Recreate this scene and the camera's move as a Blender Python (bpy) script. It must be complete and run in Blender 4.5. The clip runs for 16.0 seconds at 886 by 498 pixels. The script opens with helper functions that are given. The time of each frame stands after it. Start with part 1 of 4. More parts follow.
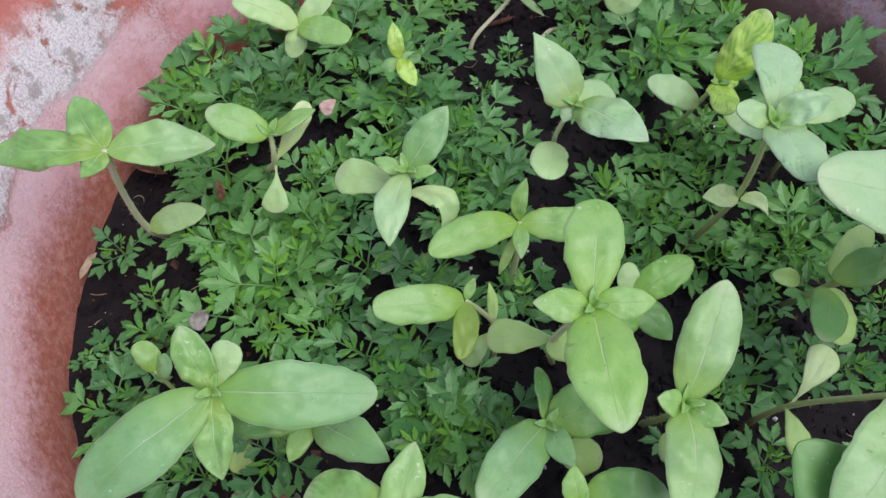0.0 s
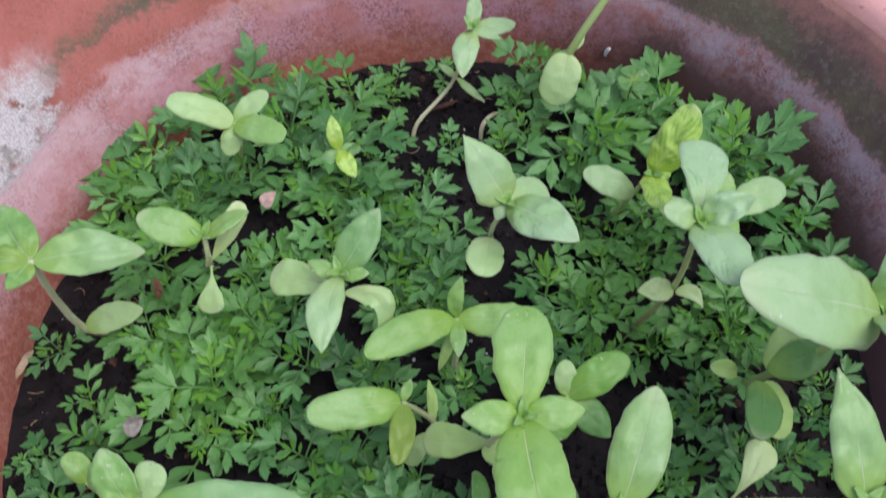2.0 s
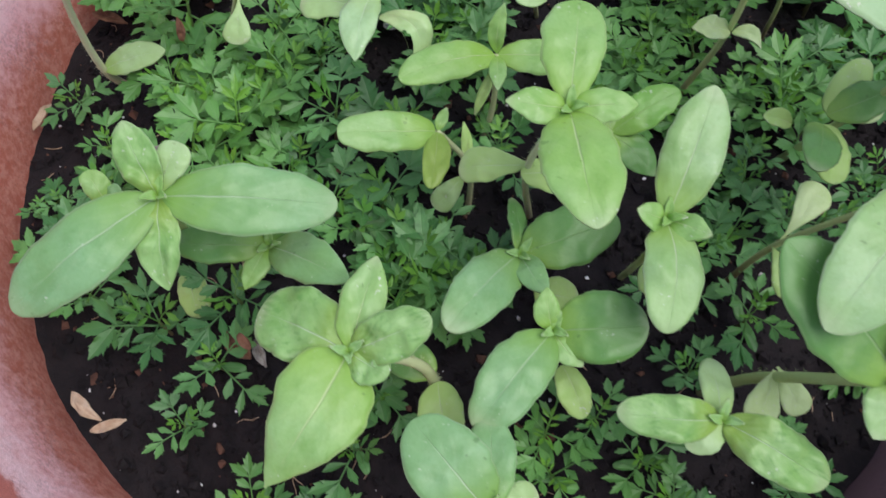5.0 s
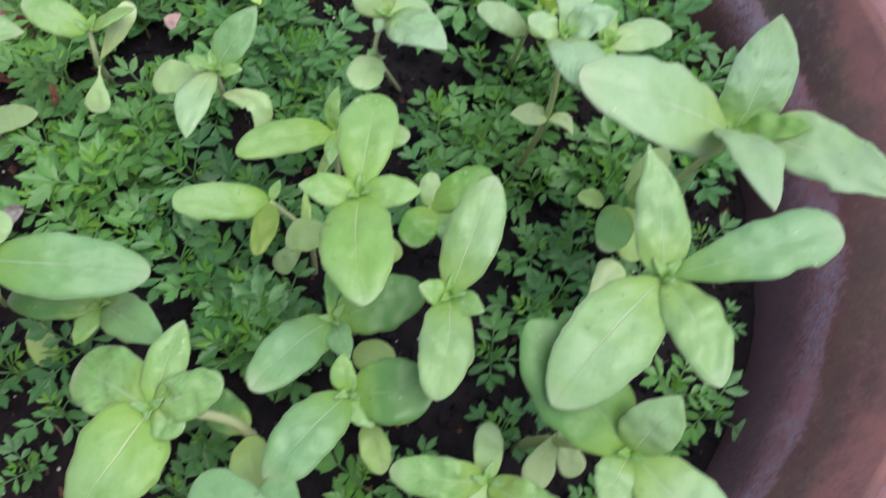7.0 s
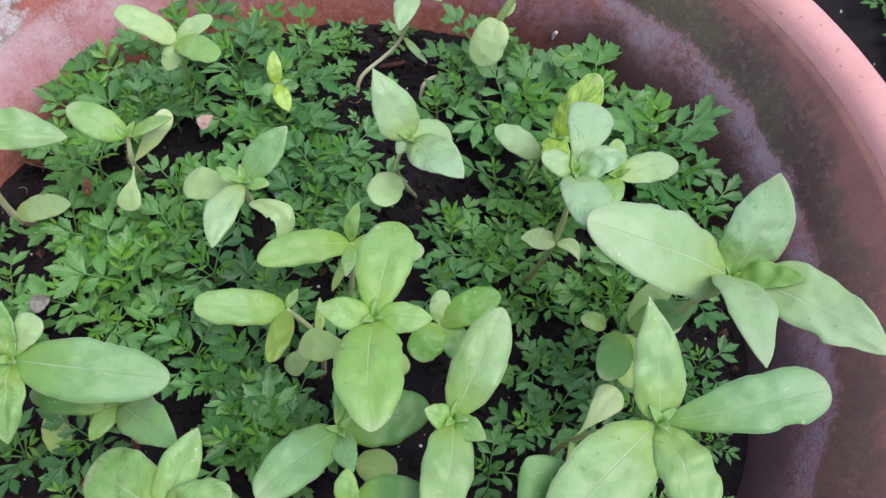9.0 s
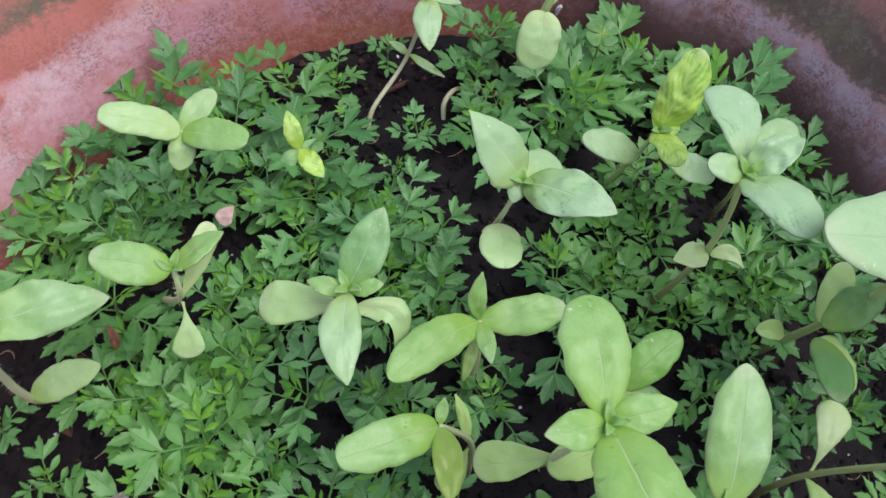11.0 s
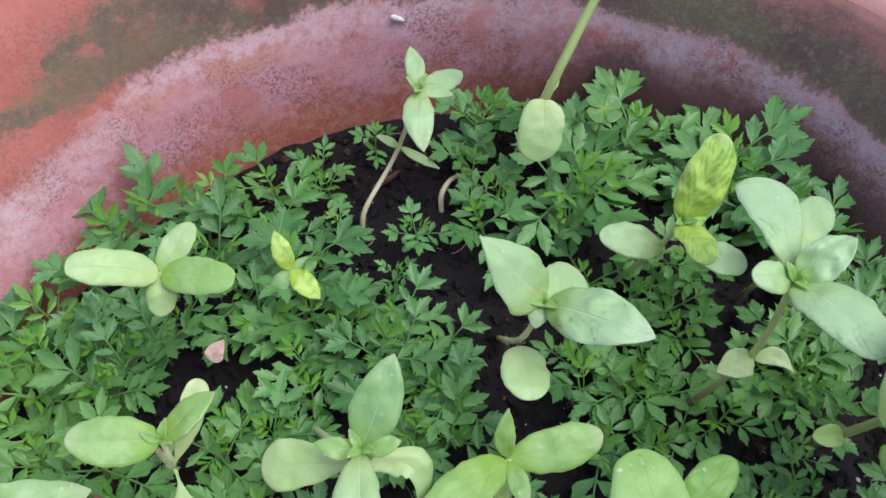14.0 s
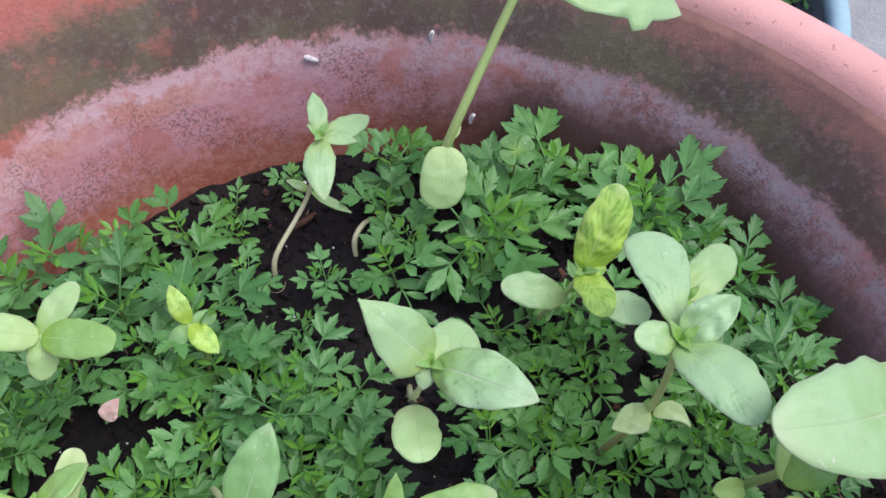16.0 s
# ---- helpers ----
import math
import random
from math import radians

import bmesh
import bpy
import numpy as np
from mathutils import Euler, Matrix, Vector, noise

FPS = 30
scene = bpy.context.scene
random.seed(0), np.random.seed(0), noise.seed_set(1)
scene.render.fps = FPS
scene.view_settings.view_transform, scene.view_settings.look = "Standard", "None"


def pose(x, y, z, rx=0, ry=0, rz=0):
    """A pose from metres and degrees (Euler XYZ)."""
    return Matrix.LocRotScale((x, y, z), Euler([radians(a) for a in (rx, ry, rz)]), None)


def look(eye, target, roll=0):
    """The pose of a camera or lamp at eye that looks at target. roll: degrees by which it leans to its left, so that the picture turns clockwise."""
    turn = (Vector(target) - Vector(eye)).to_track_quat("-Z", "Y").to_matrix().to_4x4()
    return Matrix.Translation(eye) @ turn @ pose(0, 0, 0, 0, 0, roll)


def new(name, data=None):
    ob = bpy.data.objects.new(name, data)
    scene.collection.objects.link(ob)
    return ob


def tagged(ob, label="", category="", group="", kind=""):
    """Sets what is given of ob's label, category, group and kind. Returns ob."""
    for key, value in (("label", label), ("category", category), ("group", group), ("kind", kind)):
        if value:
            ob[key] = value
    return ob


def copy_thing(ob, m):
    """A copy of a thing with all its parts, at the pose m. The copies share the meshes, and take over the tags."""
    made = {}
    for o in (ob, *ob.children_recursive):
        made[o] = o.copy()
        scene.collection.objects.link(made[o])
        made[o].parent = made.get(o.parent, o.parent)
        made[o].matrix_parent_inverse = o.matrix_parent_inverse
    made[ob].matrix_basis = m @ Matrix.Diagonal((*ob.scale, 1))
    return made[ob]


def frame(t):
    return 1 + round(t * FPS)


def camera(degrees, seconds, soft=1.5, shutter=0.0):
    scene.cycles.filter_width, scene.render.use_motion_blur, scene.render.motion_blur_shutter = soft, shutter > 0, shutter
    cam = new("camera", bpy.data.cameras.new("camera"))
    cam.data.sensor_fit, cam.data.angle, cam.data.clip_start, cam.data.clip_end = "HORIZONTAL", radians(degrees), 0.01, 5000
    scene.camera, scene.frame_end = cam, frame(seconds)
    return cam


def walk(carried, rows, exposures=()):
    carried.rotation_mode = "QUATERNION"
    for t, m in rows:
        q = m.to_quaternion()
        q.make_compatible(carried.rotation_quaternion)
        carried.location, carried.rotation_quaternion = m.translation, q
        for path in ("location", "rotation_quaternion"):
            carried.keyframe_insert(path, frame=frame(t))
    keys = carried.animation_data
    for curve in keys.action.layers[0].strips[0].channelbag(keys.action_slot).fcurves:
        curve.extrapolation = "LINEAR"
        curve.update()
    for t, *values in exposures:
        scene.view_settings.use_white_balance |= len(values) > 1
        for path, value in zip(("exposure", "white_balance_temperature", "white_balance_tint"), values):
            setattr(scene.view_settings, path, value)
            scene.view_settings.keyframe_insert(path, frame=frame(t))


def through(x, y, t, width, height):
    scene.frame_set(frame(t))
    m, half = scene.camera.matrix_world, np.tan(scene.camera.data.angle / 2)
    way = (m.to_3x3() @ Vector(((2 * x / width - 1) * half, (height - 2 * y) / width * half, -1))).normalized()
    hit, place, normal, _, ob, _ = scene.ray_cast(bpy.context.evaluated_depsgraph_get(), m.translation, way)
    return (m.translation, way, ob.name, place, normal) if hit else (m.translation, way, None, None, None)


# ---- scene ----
cam = camera(55.0, 16.0, soft=1.5, shutter=0.5)
# seconds, eye, turn
PATH = [
    (0, 0.0063, 0.0443, 0.3251, 26.88, 1.14, -0.08),
    (0.5, 0.0067, 0.0514, 0.3252, 27.09, 0.91, 0.33),
    (1, 0.0151, 0.0689, 0.3425, 29.35, -0.01, -0.35),
    (1.5, 0.0193, 0.0712, 0.3433, 30.83, 0.11, -1.24),
    (2, 0.0208, 0.0620, 0.3331, 29.82, 0.25, -1.93),
    (2.5, 0.0167, 0.0551, 0.3209, 27.86, 0.25, -1.44),
    (3, 0.0062, 0.0535, 0.3175, 26.82, 0.55, -0.72),
    (3.5, -0.0117, 0.0517, 0.3121, 26.89, -0.70, 2.65),
    (4, -0.0121, 0.0379, 0.2960, 25.72, -0.36, 1.87),
    (4.2, -0.0068, 0.0326, 0.2882, 24.60, 0.40, 0.73),
    (6.3, 0.0459, -0.0090, 0.3025, 25.08, -0.67, 0.22),
    (6.5, 0.0556, -0.0039, 0.3066, 25.46, -0.64, 0.16),
    (7, 0.0669, 0.0128, 0.3155, 26.82, -1.72, 1.62),
    (7.5, 0.0762, 0.0261, 0.3346, 29.65, -3.99, 2.99),
    (8, 0.0715, 0.0297, 0.3406, 31.21, -3.80, 4.09),
    (8.5, 0.0670, 0.0287, 0.3372, 31.10, -2.77, 4.42),
    (9, 0.0633, 0.0253, 0.3377, 30.55, -3.09, 4.72),
    (9.5, 0.0630, 0.0294, 0.3362, 30.91, -2.93, 4.80),
    (10, 0.0323, 0.0442, 0.3342, 30.64, -2.19, 2.18),
    (10.2, 0.0093, 0.0565, 0.3268, 30.20, -2.00, -1.46),
    (12.3, -0.0257, 0.1129, 0.2874, 29.25, -2.49, -17.66),
    (12.5, -0.0239, 0.1180, 0.2888, 29.76, -2.07, -16.80),
    (13, -0.0187, 0.1201, 0.2889, 30.34, -0.91, -16.58),
    (13.5, -0.0139, 0.1256, 0.2912, 30.70, -0.56, -17.33),
    (14, -0.0130, 0.1286, 0.2910, 31.22, -0.44, -17.24),
    (14.5, -0.0051, 0.1341, 0.2893, 31.28, -0.22, -17.23),
    (15, 0.0063, 0.1343, 0.2936, 31.56, -0.62, -18.04),
    (15.5, 0.0128, 0.1295, 0.2923, 32.02, -0.66, -19.00),
    (16, 0.0157, 0.1343, 0.2938, 31.95, -1.30, -18.66),
]
walk(cam, [(t, pose(x, y, z, rx, ry, rz)) for t, x, y, z, rx, ry, rz in PATH], exposures=[(0.0, 0.3), (1.5, 0.25), (3.0, 0.29), (4.2, 0.29), (6.3, 0.41), (10.2, 0.4), (12.3, 0.46), (16.0, 0.5)])

# ---- light: an open, overcast sky ----
world = bpy.data.worlds.new("overcast_sky")
scene.world = world
world.use_nodes = True
wn, wl = world.node_tree.nodes, world.node_tree.links
wn.clear()
sky = wn.new("ShaderNodeTexSky")
sky.sky_type, sky.sun_disc = "NISHITA", False
sky.sun_elevation, sky.sun_rotation = radians(58), radians(20)
grey = wn.new("ShaderNodeMix")
grey.data_type = "RGBA"
grey.inputs["Factor"].default_value = 0.72
grey.inputs["B"].default_value = (3.25, 3.4, 5.2, 1)
back = wn.new("ShaderNodeBackground")
back.inputs["Strength"].default_value = 0.12
wout = wn.new("ShaderNodeOutputWorld")
wl.new(sky.outputs["Color"], grey.inputs["A"])
wl.new(grey.outputs["Result"], back.inputs["Color"])
wl.new(back.outputs[0], wout.inputs[0])
sun = new("sun", bpy.data.lights.new("sun", "SUN"))
sun.data.energy, sun.data.angle, sun.data.color = 2.3, radians(45), (1.0, 0.97, 0.93)
sun.matrix_basis = look((0.75, -0.2, 1.9), (0.03, 0.2, 0))

POT = Vector((0.0249, 0.196, 0.0))
GROUND = -0.24


# ---- materials ----
class Mat:
    """A small writer of node materials."""

    def __init__(self, name):
        self.m = bpy.data.materials.new(name)
        self.m.use_nodes = True
        self.t = self.m.node_tree
        self.t.nodes.clear()
        self.out = self.n("ShaderNodeOutputMaterial")

    def n(self, kind):
        return self.t.nodes.new(kind)

    def plug(self, socket, value):
        if isinstance(value, bpy.types.NodeSocket):
            self.t.links.new(value, socket)
        elif isinstance(value, (tuple, list)) and len(value) == 3 and socket.type == "RGBA":
            socket.default_value = (*value, 1)
        else:
            socket.default_value = value

    def math(self, op, a, b=0.0, c=0.0, clamp=False):
        node = self.n("ShaderNodeMath")
        node.operation, node.use_clamp = op, clamp
        for s, v in zip(node.inputs, (a, b, c)):
            self.plug(s, v)
        return node.outputs[0]

    def step(self, value, lo, hi):
        node = self.n("ShaderNodeMapRange")
        node.interpolation_type = "SMOOTHSTEP"
        for s, v in zip(node.inputs, (value, lo, hi, 0.0, 1.0)):
            self.plug(s, v)
        return node.outputs[0]

    def mix(self, f, a, b, blend="MIX"):
        node = self.n("ShaderNodeMix")
        node.data_type, node.blend_type = "RGBA", blend
        self.plug(node.inputs["Factor"], f)
        self.plug(node.inputs["A"], a)
        self.plug(node.inputs["B"], b)
        return node.outputs["Result"]

    def noise(self, where, scale, detail=4.0, rough=0.55, distort=0.0):
        node = self.n("ShaderNodeTexNoise")
        self.plug(node.inputs["Vector"], where)
        for key, v in (("Scale", scale), ("Detail", detail), ("Roughness", rough), ("Distortion", distort)):
            node.inputs[key].default_value = v
        return node.outputs["Fac"]

    def cells(self, where, scale, feature="F1"):
        node = self.n("ShaderNodeTexVoronoi")
        node.feature = feature
        self.plug(node.inputs["Vector"], where)
        node.inputs["Scale"].default_value = scale
        return node.outputs["Distance"]

    def split(self, where):
        node = self.n("ShaderNodeSeparateXYZ")
        self.plug(node.inputs[0], where)
        return node.outputs

    def leaf_uv(self):
        node = self.n("ShaderNodeUVMap")
        node.uv_map = "leaf"
        return node.outputs[0]

    def object_coords(self):
        return self.n("ShaderNodeTexCoord").outputs["Object"]

    def position(self):
        return self.n("ShaderNodeNewGeometry").outputs["Position"]

    def chance(self):
        return self.n("ShaderNodeObjectInfo").outputs["Random"]

    def bump(self, height, strength, distance):
        node = self.n("ShaderNodeBump")
        self.plug(node.inputs["Height"], height)
        node.inputs["Strength"].default_value, node.inputs["Distance"].default_value = strength, distance
        return node.outputs[0]

    def surface(self, color, rough=0.6, normal=None, spec=0.5, through=0.0, through_color=None, sheen=0.0):
        b = self.n("ShaderNodeBsdfPrincipled")
        self.plug(b.inputs["Base Color"], color)
        self.plug(b.inputs["Roughness"], rough)
        self.plug(b.inputs["Specular IOR Level"], spec)
        b.inputs["Sheen Weight"].default_value = sheen
        b.inputs["Sheen Roughness"].default_value = 0.4
        if normal is not None:
            self.plug(b.inputs["Normal"], normal)
        shader = b.outputs[0]
        if through:
            tr = self.n("ShaderNodeBsdfTranslucent")
            self.plug(tr.inputs["Color"], through_color if through_color is not None else color)
            add = self.n("ShaderNodeMixShader")
            self.plug(add.inputs[0], through)
            self.t.links.new(shader, add.inputs[1])
            self.t.links.new(tr.outputs[0], add.inputs[2])
            shader = add.outputs[0]
        self.t.links.new(shader, self.out.inputs[0])
        return self.m


def broad_leaf(name, light, dark, vein, mottle=0.35, blotch=None, blotch_at=0.62, gloss=0.34, heart=(0.3, 0.5, 0.08), blade=None, blister=0.5):
    """A soft leaf with a fine pale midrib, a yellower heart, a cooler blade and scattered flecks. u runs across, v along the leaf."""
    m = Mat(name)
    blade = blade or tuple(min(1.0, c * k) for c, k in zip(light, (1.06, 1.04, 1.3)))
    x, y, _ = m.split(m.leaf_uv())
    u = m.math("ABSOLUTE", m.math("SUBTRACT", x, 0.5))
    place = m.object_coords()
    world_place = m.position()
    wobble = m.math("MULTIPLY_ADD", m.noise(world_place, 120, 2), 0.024, -0.012)
    ur = m.math("ABSOLUTE", m.math("ADD", m.math("SUBTRACT", x, 0.5), wobble))
    fade = m.math("SUBTRACT", 1.0, m.step(y, 0.3, 0.95))
    rib = m.math("SUBTRACT", 1.0, m.step(ur, 0.002, m.math("MULTIPLY_ADD", fade, 0.016, 0.007)))
    slant = m.math("ADD", m.math("MULTIPLY_ADD", ur, -1.0, y), m.math("MULTIPLY", wobble, 2.0))
    comb = m.math("ABSOLUTE", m.math("SUBTRACT", m.math("FRACT", m.math("MULTIPLY", slant, 6.0)), 0.5))
    comb = m.math("MULTIPLY", m.math("SUBTRACT", 1.0, m.step(comb, 0.0, 0.3)), m.math("SUBTRACT", 1.0, m.step(ur, 0.25, 0.42)))
    net = m.math("SUBTRACT", 1.0, m.step(m.cells(place, 420, "DISTANCE_TO_EDGE"), 0.0, 0.25))
    soft = m.noise(world_place, 85, 5, 0.6, 0.4)
    broad = m.noise(world_place, 38, 3, 0.5)
    fine = m.noise(place, 900, 4, 0.65)
    color = m.mix(m.chance(), light, tuple(0.75 * a + 0.25 * b for a, b in zip(light, dark)))
    color = m.mix(m.math("MULTIPLY", m.step(broad, 0.3, 0.7), 0.8), color, blade)
    color = m.mix(m.math("MULTIPLY", m.step(soft, 0.48, 0.7), mottle), color, dark)
    cloud = m.noise(world_place, 150, 5, 0.7, 0.8)
    color = m.mix(m.math("MULTIPLY", m.step(cloud, 0.52, 0.68), 0.3), color, tuple(0.55 * a + 0.45 * b for a, b in zip(light, vein)))
    color = m.mix(m.math("MULTIPLY", m.math("SUBTRACT", 1.0, m.step(cloud, 0.32, 0.44)), 0.3), color, dark)
    color = m.mix(m.math("MULTIPLY", m.step(fine, 0.4, 0.75), 0.22), color, dark)
    tipped = m.math("MULTIPLY", m.step(m.math("ADD", y, m.math("MULTIPLY", soft, 0.3)), 0.98, 1.18), m.step(m.chance(), 0.3, 0.5))
    color = m.mix(m.math("MULTIPLY", tipped, 0.45), color, (0.56, 0.62, 0.4))
    if blotch:
        ridges = m.math("ABSOLUTE", m.math("SUBTRACT", m.math("FRACT", m.math("MULTIPLY", slant, 7.0)), 0.5))
        big = m.math("ADD", m.noise(world_place, 130, 5, 0.65, 1.2), m.math("MULTIPLY_ADD", ridges, 0.24, -0.06))
        big = m.math("ADD", big, m.math("MULTIPLY_ADD", m.step(ur, 0.0, 0.08), 0.1, -0.1))
        color = m.mix(m.math("MULTIPLY", m.step(big, blotch_at - 0.12, blotch_at + 0.09), 0.75), color, blotch)
    color = m.mix(m.math("MULTIPLY", m.math("SUBTRACT", 1.0, m.step(m.math("ADD", y, m.math("MULTIPLY_ADD", soft, 0.5, -0.25)), 0.02, 0.5)), 0.75), color, heart)
    color = m.mix(m.math("MULTIPLY", m.step(u, 0.46, 0.5), 0.35), color, vein)
    color = m.mix(m.math("MULTIPLY", net, 0.06), color, dark)
    color = m.mix(m.math("MULTIPLY", comb, 0.05), color, vein)
    color = m.mix(m.math("MULTIPLY", rib, m.math("MULTIPLY_ADD", fade, 0.6, 0.15)), color, vein)
    dots = m.math("MULTIPLY", m.step(m.noise(world_place, 420, 1), 0.7, 0.73), m.math("MULTIPLY", m.step(m.noise(world_place, 45, 2), 0.54, 0.62), 0.45))
    color = m.mix(dots, color, tuple(0.5 * c for c in dark))
    specks = m.math("MULTIPLY", m.step(m.noise(world_place, 620, 2), 0.66, 0.71), m.math("MULTIPLY", m.step(m.noise(world_place, 60, 2), 0.48, 0.6), m.math("MULTIPLY_ADD", m.step(y, 0.3, 0.9), 0.5, 0.25)))
    color = m.mix(specks, color, (0.7, 0.74, 0.6))
    puffs = m.math("MULTIPLY", m.math("SUBTRACT", 1.0, m.cells(world_place, 210, "SMOOTH_F1")), m.math("MULTIPLY", m.math("SUBTRACT", 1.0, m.step(y, 0.35, 0.8)), blister))
    h = m.math("ADD", m.math("MULTIPLY", net, -0.04), m.math("ADD", m.math("MULTIPLY", rib, -0.8), m.math("ADD", m.math("MULTIPLY", comb, -0.07), m.math("ADD", m.math("MULTIPLY", soft, 0.5), m.math("MULTIPLY", fine, 0.22)))))
    h = m.math("ADD", h, m.math("MULTIPLY", puffs, 3.0))
    rough = m.math("MULTIPLY_ADD", soft, 0.3, gloss - 0.04)
    return m.surface(color, rough, m.bump(h, 0.45, 0.0007), 0.65, 0.24, m.mix(0.5, color, (0.42, 0.62, 0.14)), 0.08)


LEAF_PALE = broad_leaf("leaf_pale", (0.42, 0.64, 0.3), (0.3, 0.5, 0.18), (0.62, 0.75, 0.5), 0.45, blade=(0.45, 0.66, 0.38), heart=(0.42, 0.58, 0.17), blister=0.8)
LEAF_BRIGHT = broad_leaf("leaf_bright", (0.3, 0.54, 0.125), (0.17, 0.4, 0.055), (0.56, 0.7, 0.33), 0.5, blade=(0.35, 0.58, 0.24), heart=(0.3, 0.53, 0.06))
LEAF_FRESH = broad_leaf("leaf_fresh", (0.35, 0.58, 0.21), (0.22, 0.43, 0.11), (0.6, 0.72, 0.45), 0.5, blade=(0.4, 0.62, 0.32), blister=0.8)
LEAF_COOL = broad_leaf("leaf_cool", (0.25, 0.48, 0.17), (0.15, 0.35, 0.09), (0.5, 0.66, 0.4), 0.5, blade=(0.27, 0.51, 0.245), heart=(0.24, 0.45, 0.07))
LEAF_CRINKLE = broad_leaf("leaf_crinkled", (0.27, 0.51, 0.13), (0.15, 0.36, 0.07), (0.52, 0.67, 0.4), 0.6, (0.14, 0.35, 0.07), 0.62, blade=(0.34, 0.57, 0.21), heart=(0.3, 0.46, 0.06), blister=1.6)
LEAF_MOTTLED = broad_leaf("leaf_mottled", (0.43, 0.66, 0.36), (0.3, 0.52, 0.22), (0.64, 0.76, 0.54), 0.5, (0.17, 0.4, 0.17), 0.67, blade=(0.48, 0.7, 0.4), heart=(0.36, 0.56, 0.16))
LEAF_PUCKER = broad_leaf("leaf_puckered", (0.42, 0.64, 0.34), (0.27, 0.5, 0.16), (0.64, 0.76, 0.52), 0.5, (0.24, 0.5, 0.18), 0.63, blade=(0.5, 0.7, 0.46), heart=(0.28, 0.48, 0.07), blister=1.6)
LEAF_LIME = broad_leaf("leaf_lime", (0.56, 0.82, 0.13), (0.38, 0.66, 0.07), (0.64, 0.8, 0.36), 0.35, (0.16, 0.42, 0.04), 0.56, heart=(0.48, 0.68, 0.06), blade=(0.6, 0.84, 0.24), blister=1.4)
LEAF_LUSH = broad_leaf("leaf_lush", (0.2, 0.46, 0.07), (0.13, 0.36, 0.05), (0.4, 0.58, 0.22), 0.4)
LEAF_OLIVE = broad_leaf("leaf_olive", (0.28, 0.43, 0.055), (0.2, 0.34, 0.035), (0.42, 0.52, 0.2), 0.4)
# darker copy: shade put into the colour of overtopped leaves; also the clover's green
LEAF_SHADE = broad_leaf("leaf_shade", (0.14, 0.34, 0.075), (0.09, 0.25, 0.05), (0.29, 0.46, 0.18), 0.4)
COTYLEDON = broad_leaf("cotyledon", (0.42, 0.62, 0.25), (0.33, 0.53, 0.17), (0.52, 0.65, 0.42), 0.5, gloss=0.4, blister=0.0)
COTYLEDON_PALE = broad_leaf("cotyledon_pale", (0.46, 0.68, 0.26), (0.36, 0.58, 0.18), (0.6, 0.76, 0.4), 0.4, gloss=0.38, heart=(0.55, 0.7, 0.3), blade=(0.5, 0.71, 0.36), blister=0.0)
COTYLEDON_CREAM = broad_leaf("cotyledon_cream", (0.62, 0.8, 0.34), (0.5, 0.7, 0.22), (0.68, 0.8, 0.48), 0.4, gloss=0.34, heart=(0.58, 0.72, 0.28), blade=(0.68, 0.84, 0.44), blister=0.0)
COTYLEDON_OLD = broad_leaf("cotyledon_old", (0.46, 0.71, 0.18), (0.5, 0.7, 0.27), (0.58, 0.72, 0.4), 0.7, gloss=0.42, heart=(0.37, 0.56, 0.14), blister=0.0)


def ferny_leaf(name, one, two, dark):
    m = Mat(name)
    place = m.position()
    soft = m.noise(place, 160, 4)
    patch = m.noise(place, 14, 3)
    color = m.mix(m.chance(), one, two)
    color = m.mix(m.math("MULTIPLY", m.step(patch, 0.42, 0.62), 0.5), color, (1.0 * two[0], 1.02 * two[1], 0.5 * two[2]))
    color = m.mix(m.math("MULTIPLY", m.step(soft, 0.45, 0.7), 0.4), color, dark)
    x, y, _ = m.split(m.leaf_uv())
    rib = m.math("SUBTRACT", 1.0, m.step(m.math("ABSOLUTE", m.math("SUBTRACT", x, 0.5)), 0.015, 0.08))
    color = m.mix(m.math("MULTIPLY", rib, 0.14), color, (0.2, 0.34, 0.14))
    return m.surface(color, m.math("MULTIPLY_ADD", soft, 0.25, 0.3), m.bump(m.math("MULTIPLY_ADD", rib, -0.5, soft), 0.4, 0.0005), 0.5, 0.2, m.mix(0.5, color, (0.22, 0.46, 0.05)))


MARIGOLD = ferny_leaf("marigold_leaf", (0.046, 0.17, 0.042), (0.155, 0.375, 0.122), (0.034, 0.12, 0.032))
MARIGOLD_YOUNG = ferny_leaf("marigold_young_leaf", (0.085, 0.27, 0.036), (0.17, 0.4, 0.06), (0.055, 0.2, 0.027))


def stem_material(name, low, high, top):
    m = Mat(name)
    place = m.object_coords()
    _, _, z = m.split(place)
    color = m.mix(m.step(z, 0.0, top), low, high)
    color = m.mix(m.math("MULTIPLY", m.noise(place, 700, 3), 0.35), color, tuple(0.6 * c for c in high))
    return m.surface(color, 0.5, m.bump(m.noise(place, 1400, 2), 0.35, 0.0003), 0.4, 0.12)


STEM_GREEN = stem_material("stem_green", (0.36, 0.44, 0.2), (0.46, 0.62, 0.22), 0.04)
STEM_PALE = stem_material("stem_pale", (0.6, 0.57, 0.34), (0.6, 0.69, 0.36), 0.04)
STEM_WHITE = stem_material("stem_white", (0.72, 0.69, 0.46), (0.7, 0.75, 0.46), 0.05)
STEM_DARK = stem_material("stem_dark", (0.17, 0.085, 0.055), (0.52, 0.64, 0.25), 0.055)
STEM_FINE = stem_material("stem_fine", (0.16, 0.12, 0.07), (0.17, 0.3, 0.08), 0.02)


